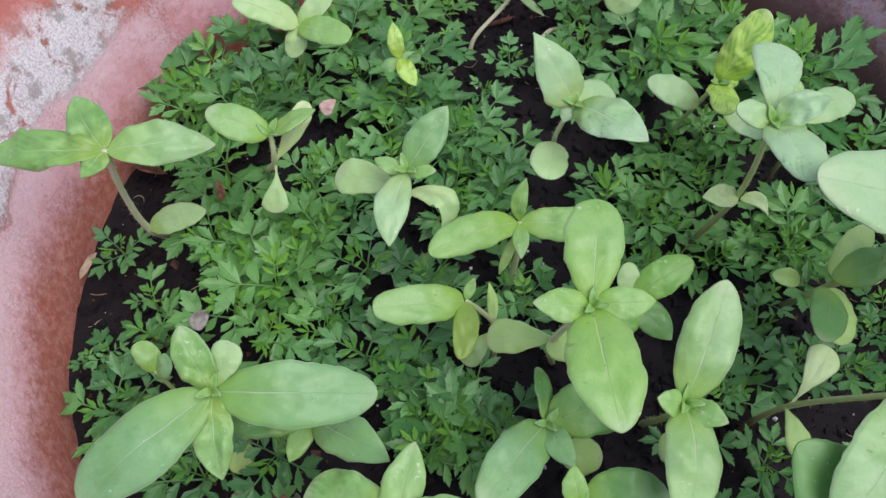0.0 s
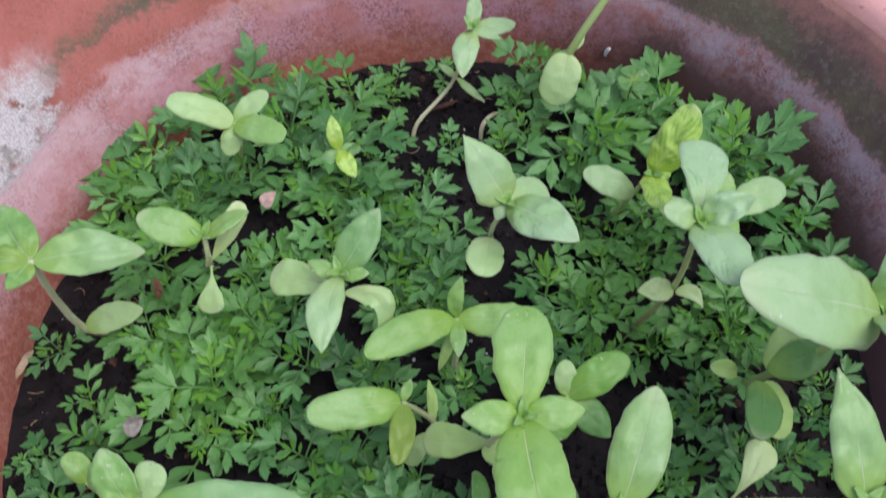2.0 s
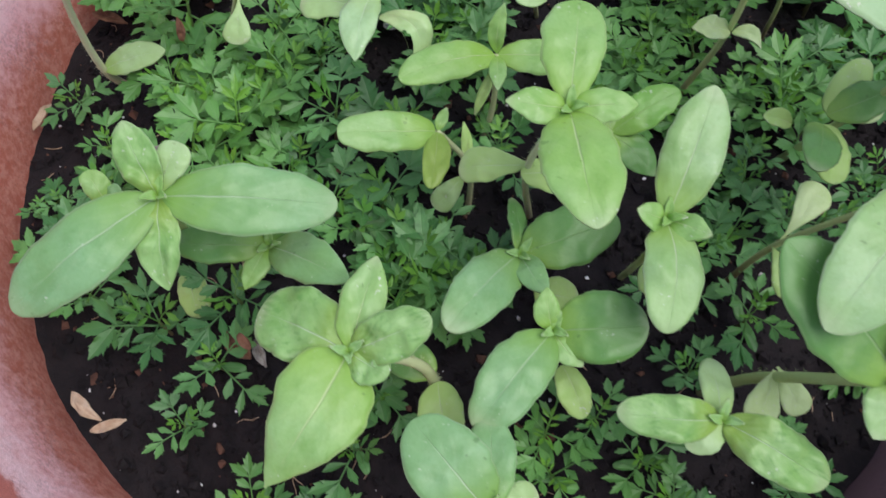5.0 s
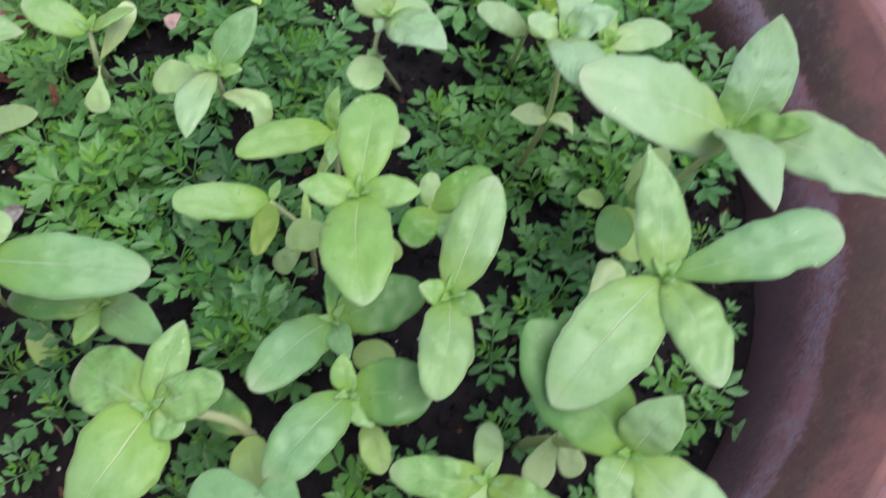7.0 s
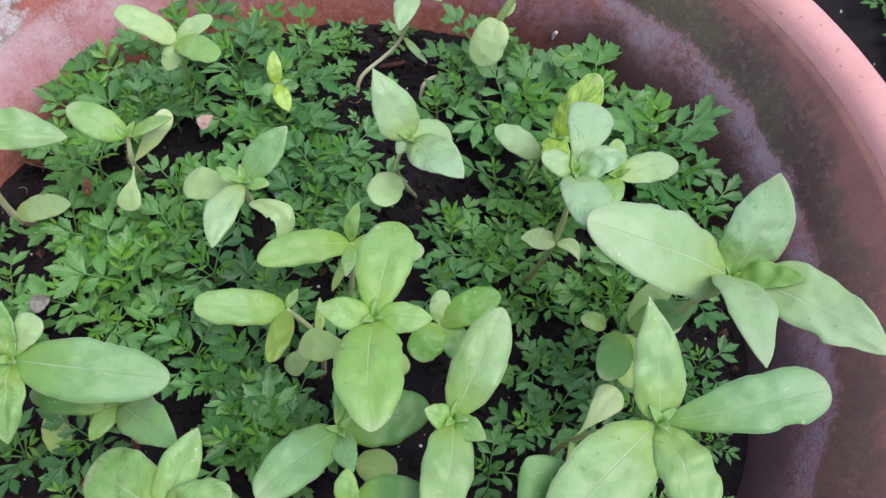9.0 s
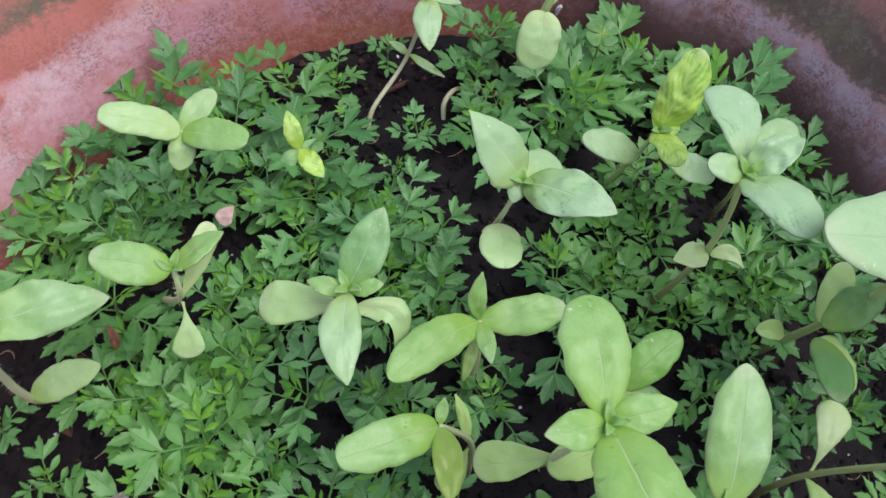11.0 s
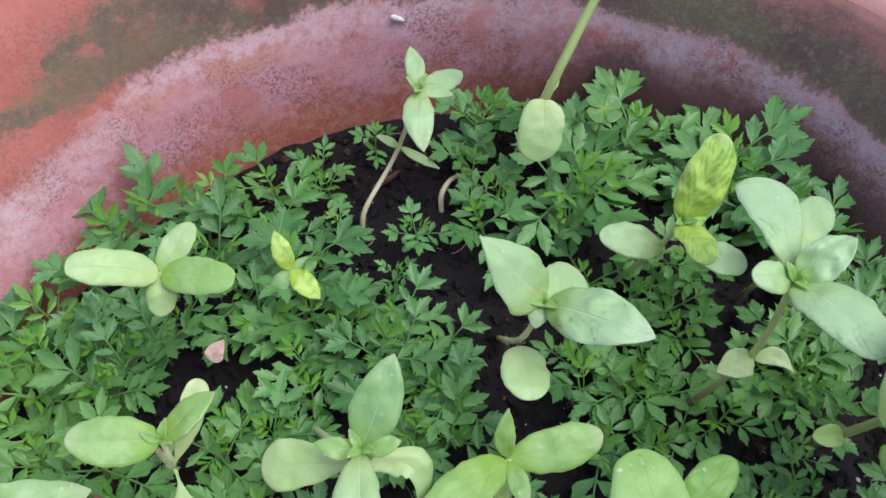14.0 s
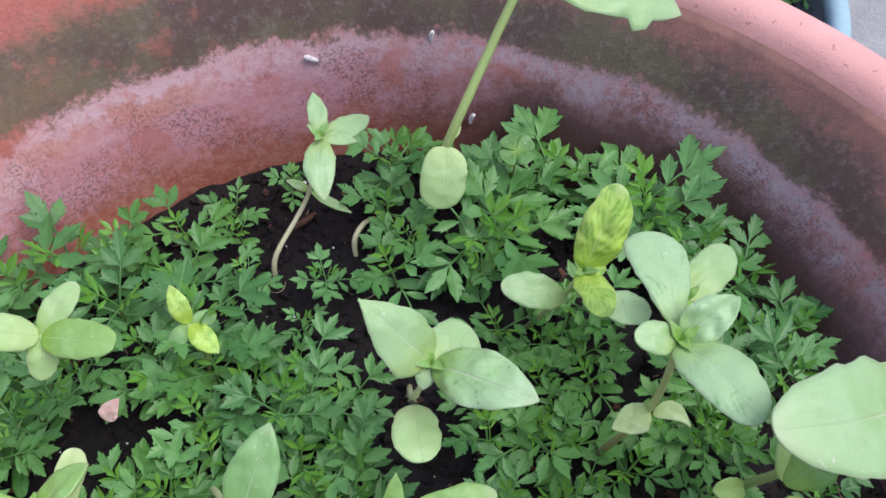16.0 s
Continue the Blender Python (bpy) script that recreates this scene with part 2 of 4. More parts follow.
def turn_from_back(m, x, y):
    """Degrees round the pot from its back, positive towards the bare clay side."""
    return m.math("MULTIPLY", m.math("ARCTAN2", m.math("MULTIPLY", x, -1.0), y), 57.2958)


def terracotta():
    """Fired clay inside a pot: red by the soil, a lilac lime bloom above, algae over that, bare clay and a lime crust on one side."""
    m = Mat("terracotta")
    p = m.object_coords()
    x, y, z = m.split(p)
    wide = m.noise(p, 9, 4, 0.6, 0.5)
    mid = m.noise(p, 42, 6, 0.65, 0.3)
    fine = m.noise(p, 260, 6, 0.72)
    grit = m.noise(p, 1100, 4, 0.7)
    around = m.math("ADD", turn_from_back(m, x, y), m.math("MULTIPLY_ADD", mid, 22.0, -11.0))
    zz = m.math("ADD", z, m.math("MULTIPLY_ADD", mid, 0.024, -0.012))
    zz = m.math("ADD", zz, m.math("MULTIPLY_ADD", wide, 0.02, -0.01))
    zz = m.math("ADD", zz, m.math("MULTIPLY_ADD", fine, 0.02, -0.01))

    def keep(*factors):
        total = factors[0]
        for f in factors[1:]:
            total = m.math("MULTIPLY", total, f)
        return total

    def under(value, lo, hi):
        return m.math("SUBTRACT", 1.0, m.step(value, lo, hi))

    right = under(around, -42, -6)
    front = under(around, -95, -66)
    clay = m.mix(m.step(mid, 0.35, 0.68), (0.55, 0.195, 0.16), (0.46, 0.15, 0.12))
    clay = m.mix(m.math("MULTIPLY", m.step(m.noise(p, 20, 4, 0.6, 1.0), 0.5, 0.7), 0.45), clay, (0.5, 0.26, 0.25))
    clay = m.mix(m.math("MULTIPLY", m.step(fine, 0.5, 0.75), 0.25), clay, (0.3, 0.1, 0.08))
    # brown clay under the rim away from the bare side, lip shade painted in
    shaded_brown = keep(under(around, -45, 5), m.step(zz, 0.03, 0.045))
    color = m.mix(m.math("MULTIPLY", shaded_brown, 0.88), clay, m.mix(front, m.mix(m.step(mid, 0.4, 0.62), (0.175, 0.105, 0.098), (0.26, 0.14, 0.122)), m.mix(m.step(mid, 0.4, 0.62), (0.24, 0.145, 0.135), (0.38, 0.19, 0.165))))
    # damp red clay by the soil; dark purple-grey on the right, lighter grey in front
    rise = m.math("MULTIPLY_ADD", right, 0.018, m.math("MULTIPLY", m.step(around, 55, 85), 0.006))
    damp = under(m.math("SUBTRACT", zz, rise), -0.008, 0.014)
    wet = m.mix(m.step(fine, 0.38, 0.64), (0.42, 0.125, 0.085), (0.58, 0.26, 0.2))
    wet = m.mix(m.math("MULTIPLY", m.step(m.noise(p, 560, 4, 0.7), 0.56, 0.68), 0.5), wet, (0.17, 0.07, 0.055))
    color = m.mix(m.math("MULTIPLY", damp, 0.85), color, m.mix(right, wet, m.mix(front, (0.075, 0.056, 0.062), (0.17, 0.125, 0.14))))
    # lime bloom, strongest just under the algae
    top = m.math("SUBTRACT", m.math("MULTIPLY_ADD", right, -0.004, 0.037), m.math("MULTIPLY", m.step(around, 60, 95), 0.01))
    top = m.math("SUBTRACT", top, m.math("MULTIPLY", keep(m.step(around, 20, 32), under(around, 52, 66)), 0.007))
    bloom = keep(m.step(m.math("SUBTRACT", zz, rise), -0.012, 0.012), m.math("SUBTRACT", 1.0, m.step(zz, top, m.math("ADD", top, 0.007))))
    grain = m.step(m.math("ADD", m.math("MULTIPLY", fine, 0.7), m.math("MULTIPLY", mid, 0.45)), 0.42, 0.66)
    gaps = m.math("MULTIPLY", m.math("SUBTRACT", 1.0, grain), m.math("MULTIPLY_ADD", m.step(around, 35, 75), -0.4, 0.6))
    bloom = m.math("MULTIPLY", bloom, m.math("SUBTRACT", 1.0, gaps))
    worn = keep(m.step(m.noise(p, 16, 5, 0.65, 1.2), 0.5, 0.66), under(around, 35, 60))
    bloom = m.math("MULTIPLY", bloom, m.math("MULTIPLY_ADD", worn, -0.6, 1.0))
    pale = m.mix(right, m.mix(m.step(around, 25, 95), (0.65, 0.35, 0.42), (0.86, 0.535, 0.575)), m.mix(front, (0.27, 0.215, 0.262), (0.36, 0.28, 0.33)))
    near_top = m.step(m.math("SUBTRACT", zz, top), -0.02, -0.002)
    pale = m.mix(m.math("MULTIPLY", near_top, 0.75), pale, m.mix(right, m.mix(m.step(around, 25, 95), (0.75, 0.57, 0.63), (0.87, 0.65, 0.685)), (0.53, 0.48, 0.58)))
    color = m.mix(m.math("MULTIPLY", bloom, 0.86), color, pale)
    # a bare salmon streak through the bloom
    bared = keep(m.step(around, 2, 12), under(around, 30, 42), m.step(zz, 0.021, 0.026), under(zz, 0.03, 0.036), m.step(wide, 0.4, 0.52))
    color = m.mix(m.math("MULTIPLY", bared, 0.7), color, (0.58, 0.25, 0.19))
    # algae, thinning out to an olive streak on the bare side
    side = m.step(around, 24, 42)
    low = m.math("ADD", m.math("MULTIPLY_ADD", right, -0.004, 0.037), m.math("MULTIPLY", side, 0.008))
    high = m.math("SUBTRACT", m.math("MULTIPLY_ADD", right, -0.013, 0.066), m.math("MULTIPLY", side, 0.014))
    algae = keep(m.step(zz, low, m.math("ADD", low, 0.006)), m.math("SUBTRACT", 1.0, m.step(zz, m.math("SUBTRACT", high, 0.004), m.math("ADD", high, 0.008))), under(around, 58, 76))
    algae = m.math("MULTIPLY", algae, m.step(m.math("ADD", m.math("MULTIPLY", mid, 0.5), m.math("MULTIPLY", wide, 0.6)), 0.3, 0.46))
    flaked = keep(m.step(m.noise(p, 80, 6, 0.7, 0.3), 0.54, 0.7), m.step(around, -20, 25))
    algae = m.math("MULTIPLY", algae, m.math("MULTIPLY_ADD", flaked, -0.7, 1.0))
    algae = m.math("MULTIPLY", algae, m.math("MULTIPLY_ADD", front, -0.45, 1.0))
    moss = m.mix(m.step(m.noise(p, 24, 4, 0.6), 0.42, 0.6), (0.095, 0.073, 0.066), (0.13, 0.125, 0.08))
    moss = m.mix(m.math("MULTIPLY", m.step(around, 4, 34), 0.75), moss, m.mix(m.step(mid, 0.4, 0.6), (0.16, 0.15, 0.1), (0.26, 0.2, 0.115)))
    moss = m.mix(m.math("MULTIPLY", m.step(fine, 0.48, 0.7), m.math("MULTIPLY_ADD", m.step(around, 0, 30), -0.2, 0.4)), moss, (0.3, 0.28, 0.28))
    moss = m.mix(m.math("MULTIPLY", m.step(grit, 0.56, 0.7), 0.5), moss, (0.05, 0.04, 0.035))
    color = m.mix(m.math("MULTIPLY", algae, 0.93), color, moss)
    # rough lime crust on the bare side
    zc = m.math("ADD", zz, m.math("MULTIPLY", m.math("SUBTRACT", around, 50.0), 0.0001))
    crust = keep(m.step(zc, 0.034, 0.042), under(zc, 0.056, 0.07), m.step(around, 50, 62), under(around, 112, 128))
    crust = m.math("MULTIPLY", crust, m.step(m.math("ADD", m.math("MULTIPLY", fine, 0.7), m.math("MULTIPLY", m.noise(p, 48, 5, 0.65, 1.0), 1.5)), 0.86, 1.04))
    white = m.mix(m.step(grit, 0.42, 0.58), (0.58, 0.53, 0.54), (0.86, 0.83, 0.85))
    white = m.mix(m.math("MULTIPLY", m.step(m.noise(p, 75, 4, 0.6), 0.55, 0.62), 0.6), white, (0.25, 0.22, 0.2))
    color = m.mix(m.math("MULTIPLY", crust, 0.95), color, white)
    # fine dark specks in drifts
    drift = keep(m.step(m.noise(p, 36, 4, 0.6), 0.42, 0.62), m.step(zz, -0.012, 0.0), m.math("SUBTRACT", 1.0, m.math("MULTIPLY", m.step(zz, 0.03, 0.04), 0.5)), m.math("MULTIPLY_ADD", m.step(around, 30, 70), -0.5, 1.0))
    pit = m.math("MULTIPLY", m.step(m.noise(p, 780, 5, 0.72), 0.48, 0.58), drift)
    color = m.mix(m.math("MULTIPLY", pit, 0.6), color, (0.075, 0.055, 0.065))
    color = m.mix(m.math("MULTIPLY", m.step(grit, 0.5, 0.75), 0.2), color, (0.12, 0.06, 0.055))
    h = m.math("ADD", m.math("MULTIPLY", fine, 0.8), m.math("ADD", m.math("MULTIPLY", grit, 0.4), m.math("MULTIPLY", mid, 0.9)))
    h = m.math("ADD", h, m.math("MULTIPLY", crust, 0.8))
    return m.surface(color, m.math("MULTIPLY_ADD", fine, 0.25, 0.6), m.bump(h, 0.5, 0.0012), 0.3)


def rim_clay():
    m = Mat("terracotta_rim")
    p = m.object_coords()
    x, y, z = m.split(p)
    mid, fine, grit = m.noise(p, 30, 5, 0.6), m.noise(p, 240, 5, 0.7), m.noise(p, 1000, 3)
    around = m.math("ADD", turn_from_back(m, x, y), m.math("MULTIPLY_ADD", mid, 30.0, -15.0))
    color = m.mix(m.step(mid, 0.3, 0.7), (0.78, 0.42, 0.395), (0.7, 0.36, 0.33))
    bare = m.mix(m.step(mid, 0.35, 0.68), (0.55, 0.195, 0.16), (0.46, 0.15, 0.12))
    bare = m.mix(m.math("MULTIPLY", m.step(m.noise(p, 20, 4, 0.6, 1.0), 0.5, 0.7), 0.45), bare, (0.5, 0.26, 0.25))
    color = m.mix(m.step(around, -25, 15), color, bare)
    color = m.mix(m.math("MULTIPLY", m.step(fine, 0.5, 0.8), 0.2), color, (0.6, 0.36, 0.33))
    grime = m.math("MULTIPLY", m.math("SUBTRACT", 1.0, m.step(m.math("ADD", z, m.math("MULTIPLY", mid, 0.02)), 0.072, 0.082)), m.step(m.noise(p, 40, 5, 0.65), 0.4, 0.6))
    color = m.mix(m.math("MULTIPLY", grime, 0.5), color, (0.3, 0.15, 0.125))
    color = m.mix(m.math("MULTIPLY", m.step(m.noise(p, 330, 2), 0.68, 0.72), 0.5), color, (0.22, 0.09, 0.07))
    return m.surface(color, 0.7, m.bump(m.math("ADD", fine, grit), 0.3, 0.0008), 0.3)


CLAY, RIM = terracotta(), rim_clay()


def earth():
    m = Mat("potting_soil")
    p = m.position()
    mid, fine = m.noise(p, 120, 6, 0.7), m.noise(p, 700, 5, 0.7)
    color = m.mix(m.step(mid, 0.3, 0.7), (0.007, 0.0055, 0.0075), (0.018, 0.0135, 0.0155))
    color = m.mix(m.math("MULTIPLY", m.step(fine, 0.62, 0.75), 0.3), color, (0.05, 0.034, 0.036))
    return m.surface(color, 0.8, m.bump(m.math("ADD", mid, m.math("MULTIPLY", fine, 0.6)), 0.9, 0.002), 0.3)


SOIL = earth()


def plain(name, a, b, scale, rough=0.6, bump=0.3, spec=0.4, through=0.0):
    m = Mat(name)
    p = m.position()
    mid, fine = m.noise(p, scale, 5, 0.65), m.noise(p, scale * 9, 4, 0.65)
    color = m.mix(m.step(mid, 0.32, 0.68), a, b)
    color = m.mix(m.math("MULTIPLY", m.step(fine, 0.5, 0.75), 0.3), color, tuple(0.55 * c for c in a))
    return m.surface(color, rough, m.bump(m.math("ADD", mid, fine), bump, 0.4 / scale), spec, through)


CONCRETE = plain("concrete", (0.42, 0.42, 0.43), (0.34, 0.34, 0.36), 30, 0.85, 0.5)
DRY = plain("dry_leaf", (0.3, 0.15, 0.09), (0.17, 0.075, 0.045), 260, 0.7, 0.5, 0.3, 0.1)
STRAW = plain("straw", (0.55, 0.42, 0.3), (0.42, 0.28, 0.18), 260, 0.7, 0.5)
PINK = plain("faded_petal", (0.84, 0.64, 0.57), (0.76, 0.5, 0.44), 220, 0.6, 0.4, 0.3, 0.25)
ASHEN = plain("bleached_scrap", (0.4, 0.37, 0.33), (0.2, 0.18, 0.155), 260, 0.8, 0.5)
BARK = plain("bark", (0.2, 0.09, 0.06), (0.1, 0.05, 0.038), 200, 0.85, 0.8)
PERLITE = plain("perlite", (0.86, 0.84, 0.86), (0.72, 0.7, 0.72), 500, 0.8, 0.5)
TUB_BLUE = plain("pale_blue_plastic", (0.36, 0.55, 0.62), (0.33, 0.5, 0.57), 20, 0.35, 0.05, 0.5)
TUB_DARK = plain("dark_plastic", (0.012, 0.022, 0.03), (0.018, 0.03, 0.036), 30, 0.4, 0.05, 0.5)


# ---- helpers for meshes ----
def mesh_from(name, verts, faces, uvs=None, smooth=True):
    me = bpy.data.meshes.new(name)
    me.from_pydata([tuple(v) for v in verts], [], faces)
    if uvs is not None:
        layer = me.uv_layers.new(name="leaf")
        for loop in me.loops:
            layer.data[loop.index].uv = uvs[loop.vertex_index]
    if smooth:
        me.polygons.foreach_set("use_smooth", [True] * len(me.polygons))
    me.update()
    return me


def mesh_of(name, bm, smooth=True):
    me = bpy.data.meshes.new(name)
    bm.to_mesh(me)
    bm.free()
    if smooth:
        me.polygons.foreach_set("use_smooth", [True] * len(me.polygons))
    return me


def part(name, me, material, parent, m=None, label=""):
    """Links a mesh as one object under a thing or a part; m is its place in the world."""
    if material is not None and not me.materials:
        me.materials.append(material)
    ob = new(name, me)
    if parent is not None:
        ob.parent = parent
        up = parent.matrix_basis if parent.parent is None else parent.parent.matrix_basis @ parent.matrix_basis
        ob.matrix_basis = up.inverted() @ (m if m is not None else up)
    elif m is not None:
        ob.matrix_basis = m
    return tagged(ob, label)


def root(name, place, label, category, group=""):
    ob = new(name)
    ob.empty_display_size = 0.01
    ob.matrix_basis = Matrix.Translation(place)
    return tagged(ob, label, category, group)


def lathe(name, profile, segments=128, closed=True, wobble=0.0, flare=0.0):
    verts, faces = [], []
    count = len(profile)
    for i in range(segments):
        a = 2 * math.pi * i / segments
        for r, z in profile:
            k = 1 + wobble * noise.noise((math.cos(a) * 1.5, math.sin(a) * 1.5, z * 12))
            open_side = min(max((math.cos(a - radians(170)) + 0.1) / 0.7, 0), 1)
            open_side = open_side * open_side * (3 - 2 * open_side) * min(max((z - 0.03) / 0.03, 0), 1) if flare else 0.0
            verts.append(((r * k + 0.5 * flare * open_side) * math.cos(a), (r * k + 0.5 * flare * open_side) * math.sin(a), z + flare * open_side))
    for i in range(segments):
        j = (i + 1) % segments
        for k in range(count if closed else count - 1):
            n = (k + 1) % count
            faces.append((i * count + k, j * count + k, j * count + n, i * count + n))
    return mesh_from(name, verts, faces)


def tube(name, points, radii, sides=10, steps=6, bumps=0.0, hairs=0):
    """A tapered tube along a smooth line through the points."""
    pts = [Vector(p) for p in points]
    line, width = [], []
    for i in range(len(pts) - 1):
        p0, p1, p2, p3 = pts[max(i - 1, 0)], pts[i], pts[i + 1], pts[min(i + 2, len(pts) - 1)]
        for k in range(steps):
            t = k / steps
            line.append(0.5 * (2 * p1 + (p2 - p0) * t + (2 * p0 - 5 * p1 + 4 * p2 - p3) * t * t + (3 * p1 - p0 - 3 * p2 + p3) * t ** 3))
            width.append(radii[i] * (1 - t) + radii[i + 1] * t)
    line.append(pts[-1])
    width.append(radii[-1])
    verts, faces = [], []
    for i, p in enumerate(line):
        way = (line[min(i + 1, len(line) - 1)] - line[max(i - 1, 0)]).normalized()
        side = way.cross(Vector((0.31, 0.9, 0.23))).normalized()
        other = way.cross(side)
        for k in range(sides):
            a = 2 * math.pi * k / sides
            r = width[i] * (1 + bumps * noise.noise((k * 1.7, i * 0.9, 3.1)))
            verts.append(p + r * (math.cos(a) * side + math.sin(a) * other))
    for i in range(len(line) - 1):
        for k in range(sides):
            n = (k + 1) % sides
            faces.append((i * sides + k, i * sides + n, (i + 1) * sides + n, (i + 1) * sides + k))
    faces.append(tuple(reversed(range(sides))))
    faces.append(tuple(range((len(line) - 1) * sides, len(line) * sides)))
    rng = random.Random(len(verts))
    for _ in range(hairs):
        i = rng.randrange(2, len(line) - 1)
        p, q = line[i], verts[i * sides + rng.randrange(sides)]
        out = (q - p).normalized()
        along_stem = (line[i] - line[i - 1]) * rng.random()
        end = q + along_stem + out * rng.uniform(0.0006, 0.0013) + Vector((rng.uniform(-1, 1), rng.uniform(-1, 1), rng.uniform(-1, 1))) * 0.0003
        across = out.cross(along_stem + Vector((0.001, 0.002, 0.003))).normalized() * 0.00007
        k = len(verts)
        verts.extend((q + along_stem - out * 0.0003 - across, q + along_stem - out * 0.0003 + across, end))
        faces.append((k, k + 1, k + 2))
    return mesh_from(name, verts, faces)


SHAPES = {"ovate": (0.62, 0.8), "lance": (0.75, 0.85), "oval": (0.5, 0.5), "oblong": (0.36, 0.36), "spoon": (1.1, 0.42), "heart": (0.42, 0.85), "round": (0.45, 0.42), "obovate": (0.85, 0.4), "elliptic": (0.6, 0.62), "taper": (0.5, 1.0), "cordate": (0.46, 1.05), "paddle": (2.1, 0.5), "blunt": (0.66, 0.46)}
LEAF_COUNT = [0]


def leaf_mesh(length, width, shape="ovate", arch=0.08, fold=0.12, wave=0.03, curl=0.0, thick=0.00045, neck=0.06, bend=None, tooth=0.0, bite=None):
    """A leaf that lies along x from 0 to length: a sheet with two faces, folded a little at the midrib, arched and waved."""
    LEAF_COUNT[0] += 1
    seed = LEAF_COUNT[0] * 3.7
    a, b = SHAPES[shape]
    peak = (a / (a + b)) ** a * (b / (a + b)) ** b
    nu, nv = 14, 34
    sway = (0.09 * noise.noise((seed, 1.7, 0.4)) if bend is None else bend) * length
    lop = 0.22 * noise.noise((seed, 7.3, 2.2))
    top, uvs = [], []
    for j in range(nv + 1):
        v = 0.5 - 0.5 * math.cos(math.pi * j / nv) if 0 < j < nv else j / nv
        w = 0.5 * width * (v ** a * (1 - v) ** b) / peak
        w = max(w, 0.5 * width * 0.1 * (1 - v) if v < neck else 0.0004)
        for i in range(nu + 1):
            u = 2 * i / nu - 1
            ripple = noise.noise((v * 4.2 + seed, u * 1.3, seed)) * wave * length
            edge = (noise.noise((v * 7 + seed, (2 if u > 0 else 5), seed)) * 0.09 + noise.noise((v * 26, (8 if u > 0 else 11), seed)) * 0.04 + (lop if u > 0 else -lop)) * w * abs(u)
            if tooth and u < 0 and 0.66 < v < 0.78:
                edge += tooth * w * abs(u) ** 2
            x = length * v
            pucker = (noise.noise((v * length * 190 + seed, u * w * 190, seed * 2)) * 0.0007 + noise.noise((v * length * 480, u * w * 480, seed)) * 0.0003) * (1 + 6 * wave) * 4 * v * (1 - v)
            z = arch * length * 4 * v * (1 - v) + fold * abs(u) ** 1.3 * w - 0.18 * w * abs(u) ** 3 + ripple * (0.35 + 0.65 * abs(u)) * 4 * v * (1 - v) + pucker
            if curl and v > 0.55:
                z -= curl * length * (v - 0.55) ** 2 * 2.4
            top.append(Vector((x, u * w + (edge if u > 0 else -edge) + sway * 4 * v * (1 - v), z)))
            uvs.append((0.5 + 0.5 * u, v))
    row = nu + 1
    total = len(top)
    verts = top + [p - Vector((0, 0, thick)) for p in top]
    faces = []
    for j in range(nv):
        for i in range(nu):
            k = j * row + i
            if bite and math.hypot((2 * (i + 0.5) / nu - 1) - bite[1], 2.2 * ((j + 0.5) / nv - bite[0])) < bite[2]:
                continue
            faces.append((k, k + 1, k + row + 1, k + row)[::-1])
            faces.append((total + k, total + k + 1, total + k + row + 1, total + k + row))
    rim = [i for i in range(row)] + [j * row + nu for j in range(1, nv + 1)] + [nv * row + i for i in range(nu - 1, -1, -1)] + [j * row for j in range(nv - 1, 0, -1)]
    for k, n in zip(rim, rim[1:] + rim[:1]):
        faces.append((k, n, total + n, total + k))
    return mesh_from("leaf", verts, faces, uvs + uvs)


def along(base, tip, roll=0.0):
    """The pose of a leaf whose x axis runs from base to tip, its face as near upright as it can be, then rolled."""
    x = (Vector(tip) - Vector(base)).normalized()
    up = Vector((0, -0.25, 1))
    z = (up - up.dot(x) * x).normalized()
    y = z.cross(x)
    m = Matrix((x, y, z)).transposed().to_4x4()
    m.translation = base
    return m @ Matrix.Rotation(radians(roll), 4, "X")


def mm(p):
    return Vector((p[0] / 1000, p[1] / 1000, p[2] / 1000))


def soil_height(x, y):
    r = math.hypot(x - POT.x, y - POT.y)
    s = min(max((r - 0.115) / 0.071, 0), 1)
    z = 0.001 - 0.022 * s * s * (3 - 2 * s)
    z += 0.003 * noise.noise((x * 28, y * 28, 0.3)) + 0.0018 * noise.noise((x * 90, y * 90, 1.3)) + 0.0009 * noise.noise((x * 260, y * 260, 2.3))
    return z


